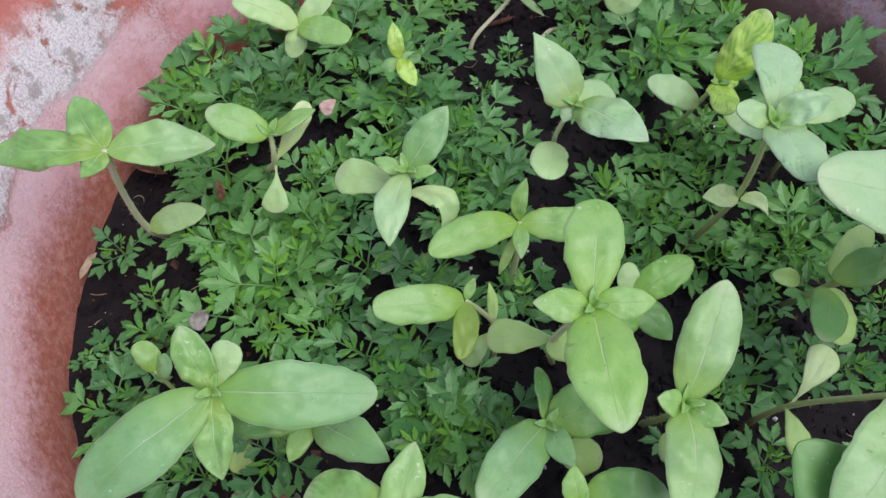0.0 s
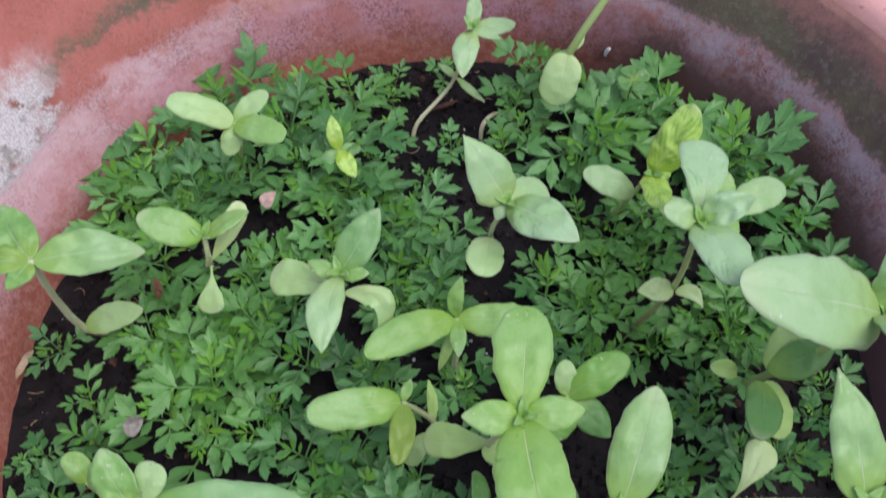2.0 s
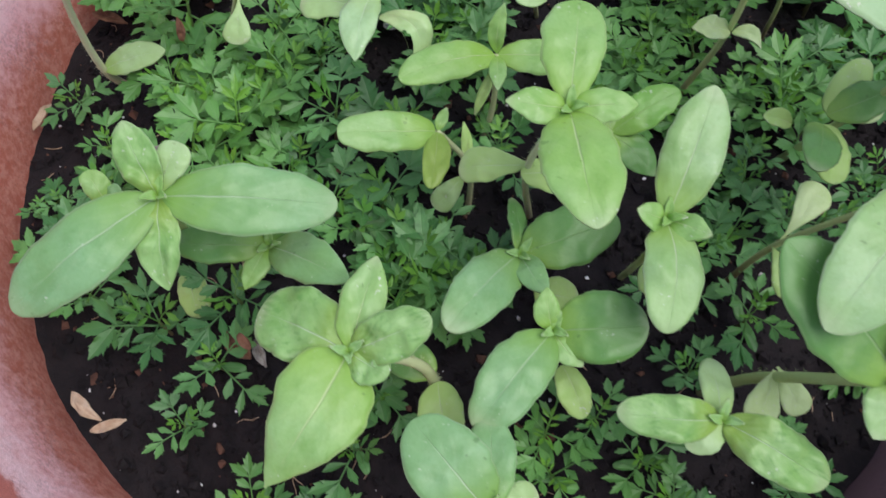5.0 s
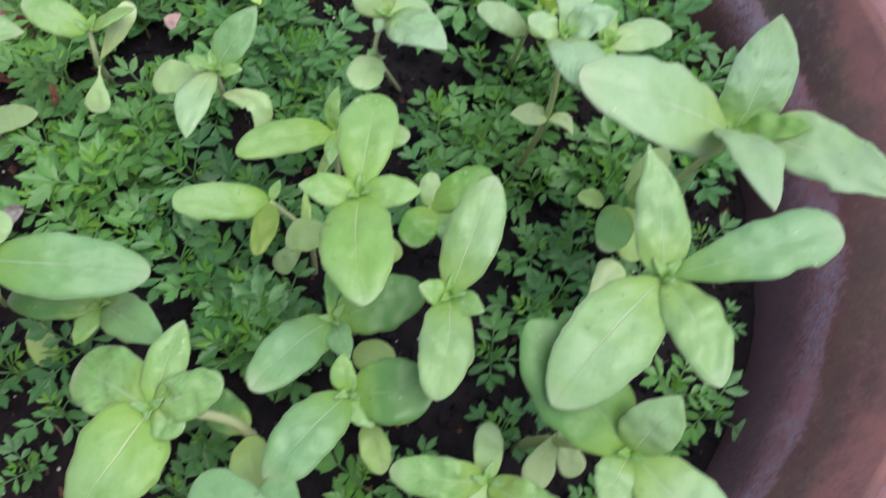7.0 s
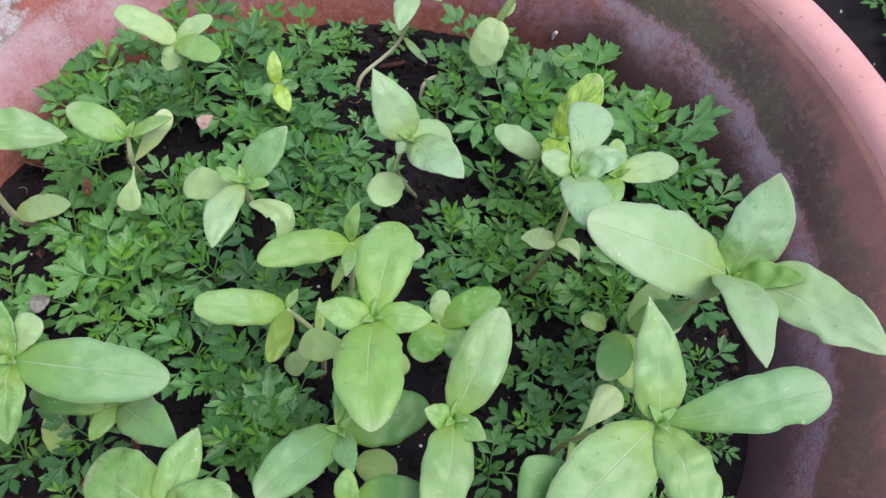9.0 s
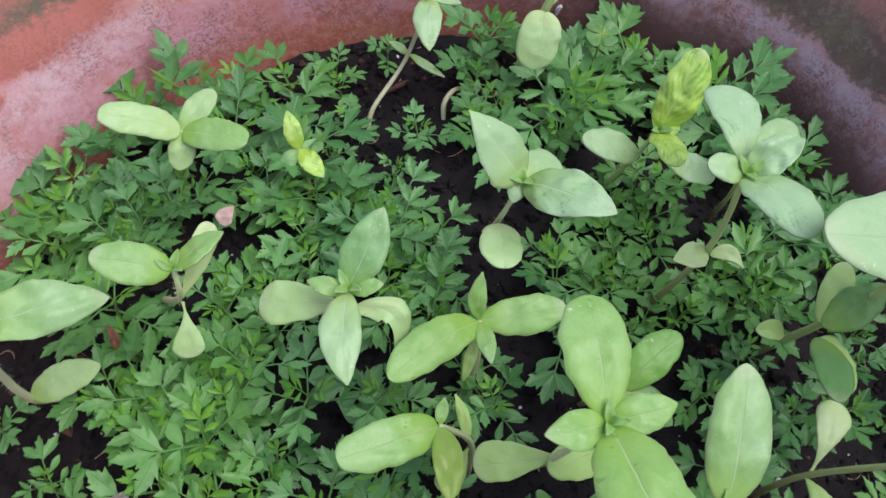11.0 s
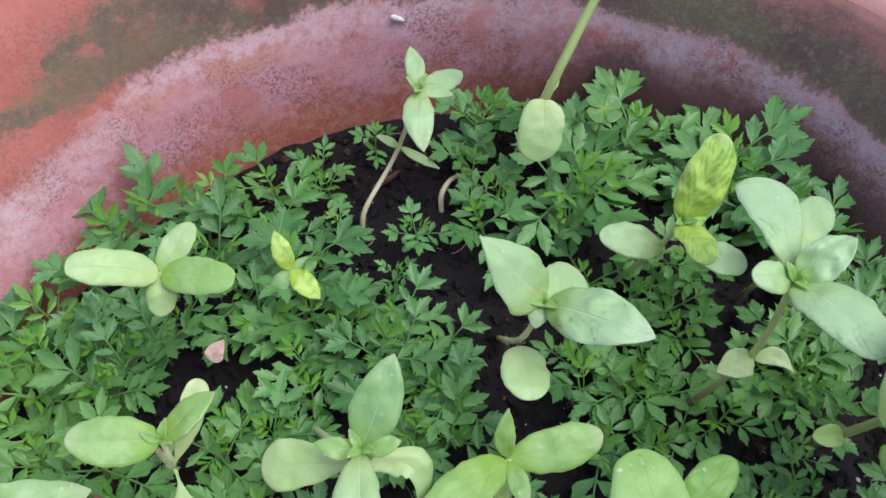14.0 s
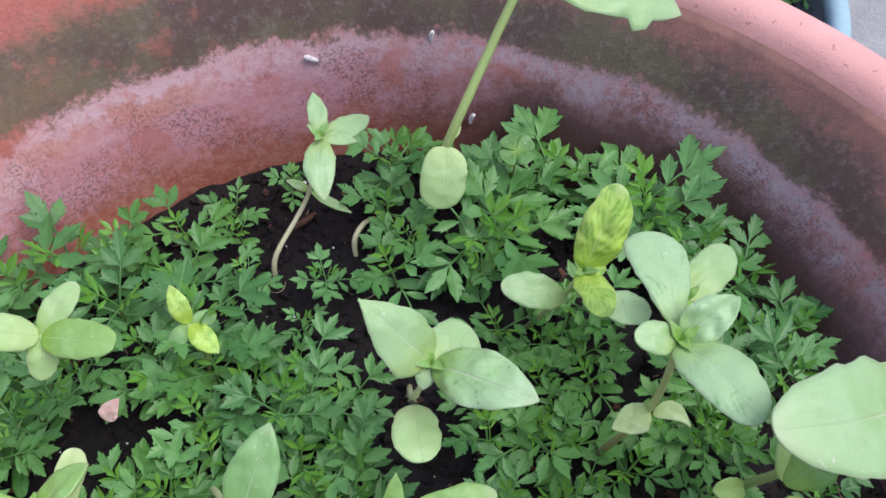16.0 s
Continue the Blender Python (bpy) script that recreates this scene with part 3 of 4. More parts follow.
def broadleaf_seedling(label, crown, leaves, base=None, via=(), stem=STEM_GREEN, thickness=1.4, cotyledons=(), bud=True, group="young broad-leaved seedlings in the pot"):
    """One seedling. leaves and cotyledons: (tip, width, shape, material, settings); places in millimetres."""
    crown = mm(crown)
    if base is None:
        base = (crown.x * 1000 + 3, crown.y * 1000 + 16, 0)
    bx, by = base[0] / 1000, base[1] / 1000
    foot = Vector((bx, by, soil_height(bx, by) - 0.003))
    thing = root("broadleaf_seedling", foot, label, "seedling", group)
    line = [foot, *[mm(v) for v in via], crown]
    if len(line) == 2:
        line.insert(1, foot.lerp(crown, 0.5) + Vector((0.002, -0.001, 0.002)))
    radii = [thickness / 1000 * (1.0 - 0.3 * i / (len(line) - 1)) for i in range(len(line))]
    local = [p - foot for p in line]
    part("stem", tube("stem", local, radii, bumps=0.12, hairs=int(thickness * 120)), stem, thing, Matrix.Translation(foot))
    for tip, width, shape, material, put in leaves:
        tip = mm(tip)
        start = mm(put["from_"]) if "from_" in put else crown
        length = (tip - start).length
        begin = start + (tip - start) * 0.02
        settings = {k: v for k, v in put.items() if k not in ("from_", "roll", "name", "label")}
        part(put.get("name", "leaf"), leaf_mesh(length, width / 1000, shape, **settings), material, thing, along(begin, tip, put.get("roll", 0)), put.get("label", ""))
    for start, tip, width, material, put in cotyledons:
        start, tip = mm(start), mm(tip)
        way = tip - start
        settings = {k: v for k, v in put.items() if k not in ("roll", "shape")}
        part("cotyledon", leaf_mesh(way.length, width / 1000, put.get("shape", "spoon"), **settings), material, thing, along(start, tip, put.get("roll", 0)), "pale oval seed leaf")
    if bud:
        for k in range(3):
            a = LEAF_COUNT[0] * 2.4 + k * 2.1
            tip = crown + Vector((0.0045 * math.cos(a), 0.0045 * math.sin(a), 0.0045))
            part("young_leaf", leaf_mesh(0.0065, 0.0026, "ovate", 0.1, 0.5), LEAF_BRIGHT, thing, along(crown, tip), "tiny unfolding leaf")
    return thing


# ---- ground, pot and soil ----
g = bmesh.new()
bmesh.ops.create_grid(g, x_segments=60, y_segments=60, size=30)
for v in g.verts:
    v.co.z = 0.004 * noise.noise((v.co.x * 0.8, v.co.y * 0.8, 0))
ground = new("ground", mesh_of("ground", g))
ground.data.materials.append(CONCRETE)
ground.location.z = GROUND - 0.004
tagged(ground, "rough grey concrete yard floor", "ground", kind="structure")

pot = root("terracotta_pot", (POT.x, POT.y, GROUND), "large round weathered terracotta pot with limescale and algae inside", "plant pot")
H0 = -GROUND
body_profile = [(0.05, -H0), (0.14, -H0), (0.15, 0.012 - H0), (0.19, -0.12), (0.212, -0.02), (0.2235, 0.03), (0.2265, 0.044)]
body_profile += [(0.2195, 0.0668), (0.2168, 0.0632), (0.2128, 0.0575), (0.2082, 0.05), (0.2045, 0.043), (0.2015, 0.036), (0.198, 0.025), (0.1935, 0.009), (0.189, -0.01), (0.186, -0.03), (0.18, -0.07), (0.15, 0.03 - H0), (0.05, 0.025 - H0)]
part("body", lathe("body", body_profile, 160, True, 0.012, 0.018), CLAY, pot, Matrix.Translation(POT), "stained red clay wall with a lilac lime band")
rim_profile = [(0.2265, 0.0435), (0.238, 0.0425), (0.2425, 0.046), (0.2435, 0.054), (0.243, 0.064), (0.2395, 0.0715), (0.2345, 0.0757), (0.2298, 0.0756), (0.226, 0.0746), (0.2232, 0.0728), (0.2212, 0.0702), (0.2196, 0.0668), (0.2188, 0.0648)]
part("rim", lathe("rim", rim_profile, 160, True, 0.012, 0.018), RIM, pot, Matrix.Translation(POT), "smooth pale pink thick rounded rim")

sv, sf, n = [], [], 150
for j in range(n + 1):
    for i in range(n + 1):
        a, b = 2 * i / n - 1, 2 * j / n - 1
        dx, dy = a * math.sqrt(1 - b * b / 2), b * math.sqrt(1 - a * a / 2)
        x, y = POT.x + 0.1885 * dx, POT.y + 0.1885 * dy
        sv.append((x, y, soil_height(x, y)))
for j in range(n):
    for i in range(n):
        k = j * (n + 1) + i
        sf.append((k, k + 1, k + n + 2, k + n + 1))
soil = new("soil", mesh_from("soil", sv, sf))
soil.data.materials.append(SOIL)
tagged(soil, "damp black potting soil filling the terracotta pot", "soil", kind="structure")


def crumb(rng, size, verts, faces, place):
    """One lump of a handful of corners, added to the lists."""
    k = len(verts)
    turn = Euler((rng.random() * 6, rng.random() * 6, rng.random() * 6)).to_matrix()
    for c in ((1, 0, 0), (-1, 0, 0), (0, 1, 0), (0, -1, 0), (0, 0, 1), (0, 0, -1)):
        verts.append(place + turn @ (Vector(c) * size * (0.6 + 0.7 * rng.random())))
    for a, b, c in ((0, 2, 4), (2, 1, 4), (1, 3, 4), (3, 0, 4), (2, 0, 5), (1, 2, 5), (3, 1, 5), (0, 3, 5)):
        faces.append((k + a, k + b, k + c))


def scatter(name, count, lo, hi, material, label, seed, smooth=True):
    rng = random.Random(seed)
    verts, faces = [], []
    for _ in range(count):
        r, a = 0.184 * math.sqrt(rng.random()), rng.random() * 2 * math.pi
        x, y = POT.x + r * math.cos(a), POT.y + r * math.sin(a)
        s = lo + (hi - lo) * rng.random() ** 3
        crumb(rng, s, verts, faces, Vector((x, y, soil_height(x, y) + 0.3 * s)))
    ob = new(name, mesh_from(name, verts, faces, None, smooth))
    ob.data.materials.append(material)
    return tagged(ob, label, "soil", kind="stuff")


scatter("soil_crumbs", 9000, 0.0005, 0.0034, SOIL, "loose dark crumbs of potting soil", 3, False)
scatter("bark_bits", 380, 0.0006, 0.0031, BARK, "small brown bark bits on the soil", 4, False)
scatter("perlite_grains", 240, 0.0003, 0.0011, PERLITE, "tiny white perlite grains on the soil", 5, False)

# ---- the young broad-leaved seedlings ----
PALE = "pale green broad-leaved seedling"
broadleaf_seedling(PALE + " leaning over the pot's clay wall", (-111, 202, 89), [
    ((-77, 208, 83), 15, "ovate", LEAF_FRESH, {"arch": 0.1, "wave": 0.11}),
    ((-124, 222, 92), 14, "ovate", LEAF_CRINKLE, {"arch": 0.06, "wave": 0.12}),
    ((-151, 203, 85), 14, "elliptic", LEAF_CRINKLE, {"arch": 0.08, "wave": 0.13, "tooth": 0.25}),
    ((-118, 193, 87), 9, "heart", LEAF_CRINKLE, {"wave": 0.1}),
], base=(-119, 221, 0), via=[(-121, 211, 17), (-118.5, 207, 52)], stem=STEM_WHITE, thickness=1.6,
    cotyledons=[((-121, 211, 18), (-96, 215, 25), 12, COTYLEDON, {"shape": "elliptic", "bend": 0.0, "wave": 0.02})], bud=False)
broadleaf_seedling(PALE + " with a drooping yellowish seed leaf", (-61, 221, 70), [
    ((-82, 224, 80), 13, "oval", LEAF_BRIGHT, {}),
    ((-45, 228, 75), 11, "ovate", LEAF_BRIGHT, {"roll": -35}),
], base=(-80, 250, 0), via=[(-63, 220, 53)], stem=STEM_PALE, thickness=1.2,
    cotyledons=[((-62, 218, 54), (-63, 203, 44), 10, COTYLEDON_PALE, {"shape": "paddle"}), ((-62, 219, 55), (-49, 236, 69), 8, COTYLEDON_CREAM, {"roll": 30})])
broadleaf_seedling(PALE + " with four crossed leaves and one curled", (-11, 201, 76), [
    ((3, 218, 89), 13, "ovate", LEAF_COOL, {}),
    ((-16, 172, 77), 12, "lance", LEAF_PALE, {}),
    ((-22, 206, 76), 6, "ovate", LEAF_BRIGHT, {}),
    ((-1, 199, 79), 6, "ovate", LEAF_BRIGHT, {}),
], base=(-28, 244, 0), via=[(-13, 206, 57)], stem=STEM_PALE, thickness=1.2,
    cotyledons=[((-13, 201, 65), (-38, 210, 60), 14, COTYLEDON_PALE, {"shape": "spoon", "neck": 0.15}), ((-10, 201, 63), (1, 186, 54), 10.5, COTYLEDON_PALE, {"shape": "oblong", "curl": 0.5, "wave": 0.08, "bend": 0.34, "bite": (0.66, -1.0, 0.5)})])
broadleaf_seedling(PALE + " with long narrow seed leaves", (29, 194, 51), [
    ((31, 203, 66), 6, "lance", LEAF_BRIGHT, {}),
    ((29, 179, 52), 6, "lance", LEAF_BRIGHT, {}),
    ((-3, 178, 59), 14, "oval", LEAF_BRIGHT, {"arch": 0.05}),
    ((57, 193, 52), 13, "oval", LEAF_BRIGHT, {"arch": 0.05}),
], base=(25, 188, 0), stem=STEM_PALE, thickness=1.3, bud=False,
    cotyledons=[((28, 192, 45), (22, 182, 32), 4, COTYLEDON_OLD, {"shape": "lance"})])
broadleaf_seedling("bright green broad-leaved seedling, the middle one of the pot", (45, 141, 97), [
    ((49, 173, 102), 18, "blunt", LEAF_BRIGHT, {"arch": 0.1}),
    ((49, 103, 103), 21, "elliptic", LEAF_BRIGHT, {"arch": 0.12}),
    ((28, 140, 102), 10, "ovate", LEAF_BRIGHT, {}),
    ((63, 142, 98), 10, "ovate", LEAF_BRIGHT, {}),
], base=(44, 158, 0), via=[(37, 144, 60)], stem=STEM_PALE, thickness=1.3,
    cotyledons=[((39, 144, 62), (16, 149, 51), 12, COTYLEDON_OLD, {"shape": "spoon", "neck": 0.2}), ((35, 141, 62), (57, 146, 49), 12, COTYLEDON_OLD, {"shape": "oval"})])
broadleaf_seedling("bright green two-leaved seedling with a pale stem", (9, 163, 51), [
    ((-22, 157, 59), 14, "oblong", LEAF_BRIGHT, {"arch": 0.05}),
    ((7, 141, 53), 9, "oval", LEAF_OLIVE, {"wave": 0.06}),
    ((12, 170, 54), 4, "lance", LEAF_BRIGHT, {}),
], base=(20, 159, 0), via=[(20, 162, 29)], stem=STEM_PALE, thickness=1.2, bud=False,
    cotyledons=[((19, 161, 27), (8, 151, 19), 9, COTYLEDON, {}), ((19, 162, 29), (18, 177, 35), 4, COTYLEDON_OLD, {"shape": "lance"})])
broadleaf_seedling("large green seedling with long drooping oblong leaves", (-66, 120, 85), [
    ((-105, 92, 72), 21, "oval", LEAF_COOL, {"arch": 0.1}),
    ((-19, 121, 79), 19.5, "oval", LEAF_COOL, {"arch": 0.1}),
    ((-74, 135, 98), 11, "elliptic", LEAF_CRINKLE, {"wave": 0.16}),
    ((-63, 97, 75), 12.5, "ovate", LEAF_CRINKLE, {"wave": 0.09}),
    ((-60.5, 132.5, 92), 10, "spoon", COTYLEDON, {}),
], base=(-78, 138, 0), thickness=1.4)
broadleaf_seedling("green seedling growing beneath a larger one's leaves", (-43, 122, 49), [
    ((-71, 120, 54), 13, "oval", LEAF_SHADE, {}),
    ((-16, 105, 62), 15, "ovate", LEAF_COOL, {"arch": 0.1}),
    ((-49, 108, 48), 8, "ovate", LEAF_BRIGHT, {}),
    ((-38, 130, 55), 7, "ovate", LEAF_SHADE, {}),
], base=(-52, 134, 0), thickness=1.1, cotyledons=[((-76, 125, 22), (-74, 112, 10), 11, COTYLEDON_OLD, {"shape": "oval"})])
broadleaf_seedling("leafy green seedling with puckered round leaves", (-14, 82, 67), [
    ((-35, 48, 58), 26.5, "cordate", LEAF_BRIGHT, {"arch": 0.14}),
    ((-40, 95, 63), 22, "round", LEAF_CRINKLE, {"wave": 0.09}),
    ((-7, 107, 74), 13, "ovate", LEAF_BRIGHT, {}),
    ((8, 88, 78), 14, "oval", LEAF_CRINKLE, {"wave": 0.14}),
    ((-3, 75, 70), 11, "oval", LEAF_CRINKLE, {"wave": 0.14}),
], base=(12, 81, 0), via=[(6, 85, 43)], stem=STEM_PALE, thickness=2.0,
    cotyledons=[((9, 85, 36), (-7, 96, 37), 13, LEAF_SHADE, {"shape": "oval"}), ((10, 83, 35), (14, 65, 33), 14, COTYLEDON_OLD, {"shape": "oval"})])
broadleaf_seedling("green seedling shaded by its taller neighbour", (35, 120, 49), [
    ((13, 92, 59), 17, "oval", LEAF_COOL, {"arch": 0.1}),
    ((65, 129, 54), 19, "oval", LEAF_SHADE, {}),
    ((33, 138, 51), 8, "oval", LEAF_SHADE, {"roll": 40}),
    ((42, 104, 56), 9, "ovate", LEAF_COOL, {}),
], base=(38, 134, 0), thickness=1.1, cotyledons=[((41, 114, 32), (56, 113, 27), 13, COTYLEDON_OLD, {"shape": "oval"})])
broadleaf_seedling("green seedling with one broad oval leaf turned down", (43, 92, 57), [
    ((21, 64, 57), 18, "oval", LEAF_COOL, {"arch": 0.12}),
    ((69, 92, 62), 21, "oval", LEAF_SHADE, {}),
    ((41, 102, 65), 8, "ovate", LEAF_BRIGHT, {}),
    ((51, 82, 56), 9, "ovate", LEAF_BRIGHT, {}),
], base=(48, 106, 0), thickness=1.2, cotyledons=[((48, 88, 37), (54, 72, 35), 10, COTYLEDON_OLD, {"shape": "oval"})])
broadleaf_seedling(PALE + " with two tall upright leaves", (73, 117, 79), [
    ((85, 148, 97), 17, "elliptic", LEAF_FRESH, {"arch": 0.06}),
    ((70, 85, 78), 16, "oval", LEAF_FRESH, {"arch": 0.14, "wave": 0.05}),
    ((83, 110, 84), 8, "ovate", LEAF_BRIGHT, {}),
    ((64, 117, 85), 8, "ovate", LEAF_BRIGHT, {}),
], base=(76, 133, 0), thickness=1.3, cotyledons=[((72, 115, 53), (80, 103, 53), 12, COTYLEDON_OLD, {"shape": "oval"})])
broadleaf_seedling("shaded seedling with two plain oval seed leaves", (66, 163, 51), [
    ((87, 173, 60), 12.5, "oval", LEAF_LUSH, {}),
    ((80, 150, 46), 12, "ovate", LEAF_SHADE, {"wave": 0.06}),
    ((66, 174, 57), 8, "oval", COTYLEDON, {}),
    ((59, 149, 49), 13, "round", LEAF_LUSH, {}),
], base=(66, 176, 0), thickness=1.0, bud=False)
broadleaf_seedling(PALE + " with three broad pointed leaves", (48, 225, 80), [
    ((33, 238, 102), 17, "taper", LEAF_PALE, {"wave": 0.05}),
    ((69, 203, 90), 16.5, "ovate", LEAF_PUCKER, {"arch": 0.1, "wave": 0.07}),
    ((63, 234, 75), 15, "round", LEAF_PALE, {}),
    ((44, 220, 77), 6, "ovate", LEAF_PALE, {}),
], base=(50, 254, 0), via=[(43, 225, 60)], stem=STEM_PALE, thickness=1.05, cotyledons=[((42, 223, 60), (39, 205, 63), 14, COTYLEDON_PALE, {"shape": "round"})])
broadleaf_seedling("lime green seedling with crinkled mottled leaves", (107, 249, 60), [
    ((119, 260, 87), 15, "oval", LEAF_LIME, {"wave": 0.08}),
    ((104, 229, 68), 12, "oval", LEAF_LIME, {"wave": 0.09}),
    ((127, 234, 48), 11, "oval", LEAF_MOTTLED, {"from_": (109, 240, 55)}),
    ((113, 246, 64), 6, "oval", LEAF_LIME, {}),
], base=(98, 262, 0), via=[(102, 249, 46)], thickness=1.1, cotyledons=[((102, 247, 49), (82, 255, 55), 12, LEAF_PALE, {"shape": "oval"})])
broadleaf_seedling("tall pale seedling with mottled leaves on a hairy stem", (108, 204, 97), [
    ((116, 237, 96), 17, "spoon", LEAF_MOTTLED, {"arch": 0.1}),
    ((111, 176, 108), 17, "oval", LEAF_MOTTLED, {"arch": 0.1}),
    ((96, 207, 102), 9, "oval", LEAF_PALE, {}),
    ((124, 207, 106), 11, "ovate", LEAF_MOTTLED, {"wave": 0.1, "fold": 0.5}),
], base=(99, 206, 0), via=[(108, 201, 56)], stem=STEM_DARK, thickness=1.3,
    cotyledons=[((108, 200, 57), (94, 198, 61), 9, COTYLEDON_CREAM, {"fold": 0.35, "shape": "ovate", "wave": 0.14}), ((109, 200, 57), (117, 192, 58), 6, COTYLEDON_CREAM, {"fold": 0.4, "shape": "taper", "bend": 0.2})])
broadleaf_seedling("small pale seedling with smooth oval seed leaves", (130, 227, 67), [
    ((157, 242, 60), 13, "oval", LEAF_PALE, {}),
    ((129, 239, 75), 8, "oval", LEAF_BRIGHT, {}),
    ((127, 213, 68), 9, "oval", LEAF_BRIGHT, {}),
], base=(144, 243, 0), stem=STEM_DARK, thickness=1.0)
broadleaf_seedling("tall pale seedling with large speckled pointed leaves", (163, 173, 89), [
    ((109, 171, 118), 27, "oval", LEAF_PALE, {"arch": 0.12}),
    ((168, 191, 124), 22, "ovate", LEAF_PUCKER, {"arch": 0.05, "roll": 10, "wave": 0.07}),
    ((201, 140, 109), 21, "ovate", LEAF_PALE, {"arch": 0.1, "wave": 0.1, "tooth": 0.2}),
    ((155, 124, 127), 18, "ovate", LEAF_PALE, {"arch": 0.12}),
    ((180, 165, 106), 10, "ovate", LEAF_BRIGHT, {"wave": 0.1}),
], base=(139, 182, 0), via=[(150, 174, 48)], thickness=1.6,
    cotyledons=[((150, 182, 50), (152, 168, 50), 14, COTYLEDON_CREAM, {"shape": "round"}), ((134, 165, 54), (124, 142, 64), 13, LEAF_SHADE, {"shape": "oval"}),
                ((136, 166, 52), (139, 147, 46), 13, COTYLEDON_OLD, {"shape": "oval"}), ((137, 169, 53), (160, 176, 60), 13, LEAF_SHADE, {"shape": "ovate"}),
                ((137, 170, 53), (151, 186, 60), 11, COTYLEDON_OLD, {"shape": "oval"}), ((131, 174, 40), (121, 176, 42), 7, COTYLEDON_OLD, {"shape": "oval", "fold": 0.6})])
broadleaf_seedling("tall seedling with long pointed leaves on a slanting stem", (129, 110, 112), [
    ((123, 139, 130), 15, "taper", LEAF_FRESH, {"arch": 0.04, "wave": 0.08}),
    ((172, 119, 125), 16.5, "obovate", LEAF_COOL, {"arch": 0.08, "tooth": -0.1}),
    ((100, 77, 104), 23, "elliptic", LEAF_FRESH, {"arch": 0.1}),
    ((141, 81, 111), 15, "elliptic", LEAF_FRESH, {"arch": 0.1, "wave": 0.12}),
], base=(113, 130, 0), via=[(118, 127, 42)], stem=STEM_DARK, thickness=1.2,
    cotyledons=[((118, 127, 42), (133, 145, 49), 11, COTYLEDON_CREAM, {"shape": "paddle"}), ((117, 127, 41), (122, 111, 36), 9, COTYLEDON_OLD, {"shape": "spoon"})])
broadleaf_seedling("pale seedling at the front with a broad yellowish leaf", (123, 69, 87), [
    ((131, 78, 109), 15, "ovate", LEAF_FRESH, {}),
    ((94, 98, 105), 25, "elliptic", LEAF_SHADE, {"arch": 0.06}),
    ((155, 38, 78), 22, "elliptic", LEAF_FRESH, {"arch": 0.12}),
    ((115, 56, 85), 14, "ovate", LEAF_FRESH, {}),
], base=(101, 91, 0), via=[(107, 84, 39)], thickness=2.0,
    cotyledons=[((109, 84, 47), (101, 67, 47), 10, COTYLEDON_CREAM, {}), ((110, 85, 47), (115, 71, 46), 9, COTYLEDON_CREAM, {})])
broadleaf_seedling("low green seedling with twisted wavy leaves", (86, 65, 64), [
    ((58, 66, 68), 12.5, "oval", LEAF_CRINKLE, {"arch": 0.12, "wave": 0.1}),
    ((111, 49, 64), 15, "oval", LEAF_CRINKLE, {"arch": 0.14, "wave": 0.15}),
    ((87, 84, 57), 9, "oval", COTYLEDON, {}),
    ((77, 58, 61), 10, "oval", COTYLEDON, {}),
], base=(90, 78, 0), thickness=1.2)
broadleaf_seedling("green seedling by the pot's front with a drooping leaf", (24, 41, 59), [
    ((4, 63, 67), 21, "oval", LEAF_COOL, {"arch": 0.14}),
    ((25, 67, 57), 14, "oval", LEAF_COOL, {}),
    ((37, 47, 55), 12, "round", COTYLEDON, {}),
    ((11, 38, 47), 13, "round", COTYLEDON, {}),
], base=(26, 56, 0), thickness=1.3)
broadleaf_seedling(PALE + " with four rounded leaves near the back", (-55, 273, 69), [
    ((-78, 276, 80), 11.5, "oblong", COTYLEDON_PALE, {}),
    ((-34, 261, 75), 11.5, "oblong", LEAF_BRIGHT, {}),
    ((-43, 286, 72), 9, "oval", COTYLEDON, {}),
    ((-58, 263, 62), 9, "oval", COTYLEDON, {}),
], base=(-72, 304, 0), thickness=1.0, bud=False)
broadleaf_seedling("tiny yellow-green seedling among the ferny leaves", (-18, 282, 37), [
    ((-20, 291, 49), 7, "ovate", LEAF_LIME, {}),
    ((-11, 271, 33), 8, "ovate", LEAF_LIME, {}),
    ((-26, 277, 33), 6, "oval", LEAF_COOL, {}),
    ((-9, 285, 35), 6, "oval", LEAF_COOL, {}),
], base=(-19, 277, 0), thickness=1.0, bud=False)
broadleaf_seedling("spindly pale seedling on a long thin curved stem", (41, 326, 62), [
    ((36, 303, 58), 11, "ovate", LEAF_PALE, {"arch": 0.1}),
    ((43, 343, 66), 7, "lance", LEAF_PALE, {}),
    ((61, 338, 53), 9, "ovate", LEAF_PALE, {}),
    ((53, 324, 58), 6, "ovate", LEAF_PALE, {}),
], base=(13, 315, 0), via=[(16, 319, 8), (33, 333, 20)], stem=STEM_WHITE, thickness=1.15,
    cotyledons=[((35, 335, 21), (48, 323, 17), 4, COTYLEDON, {"shape": "lance"}), ((35, 335, 21), (27, 339, 26), 4, COTYLEDON, {"shape": "lance"})])
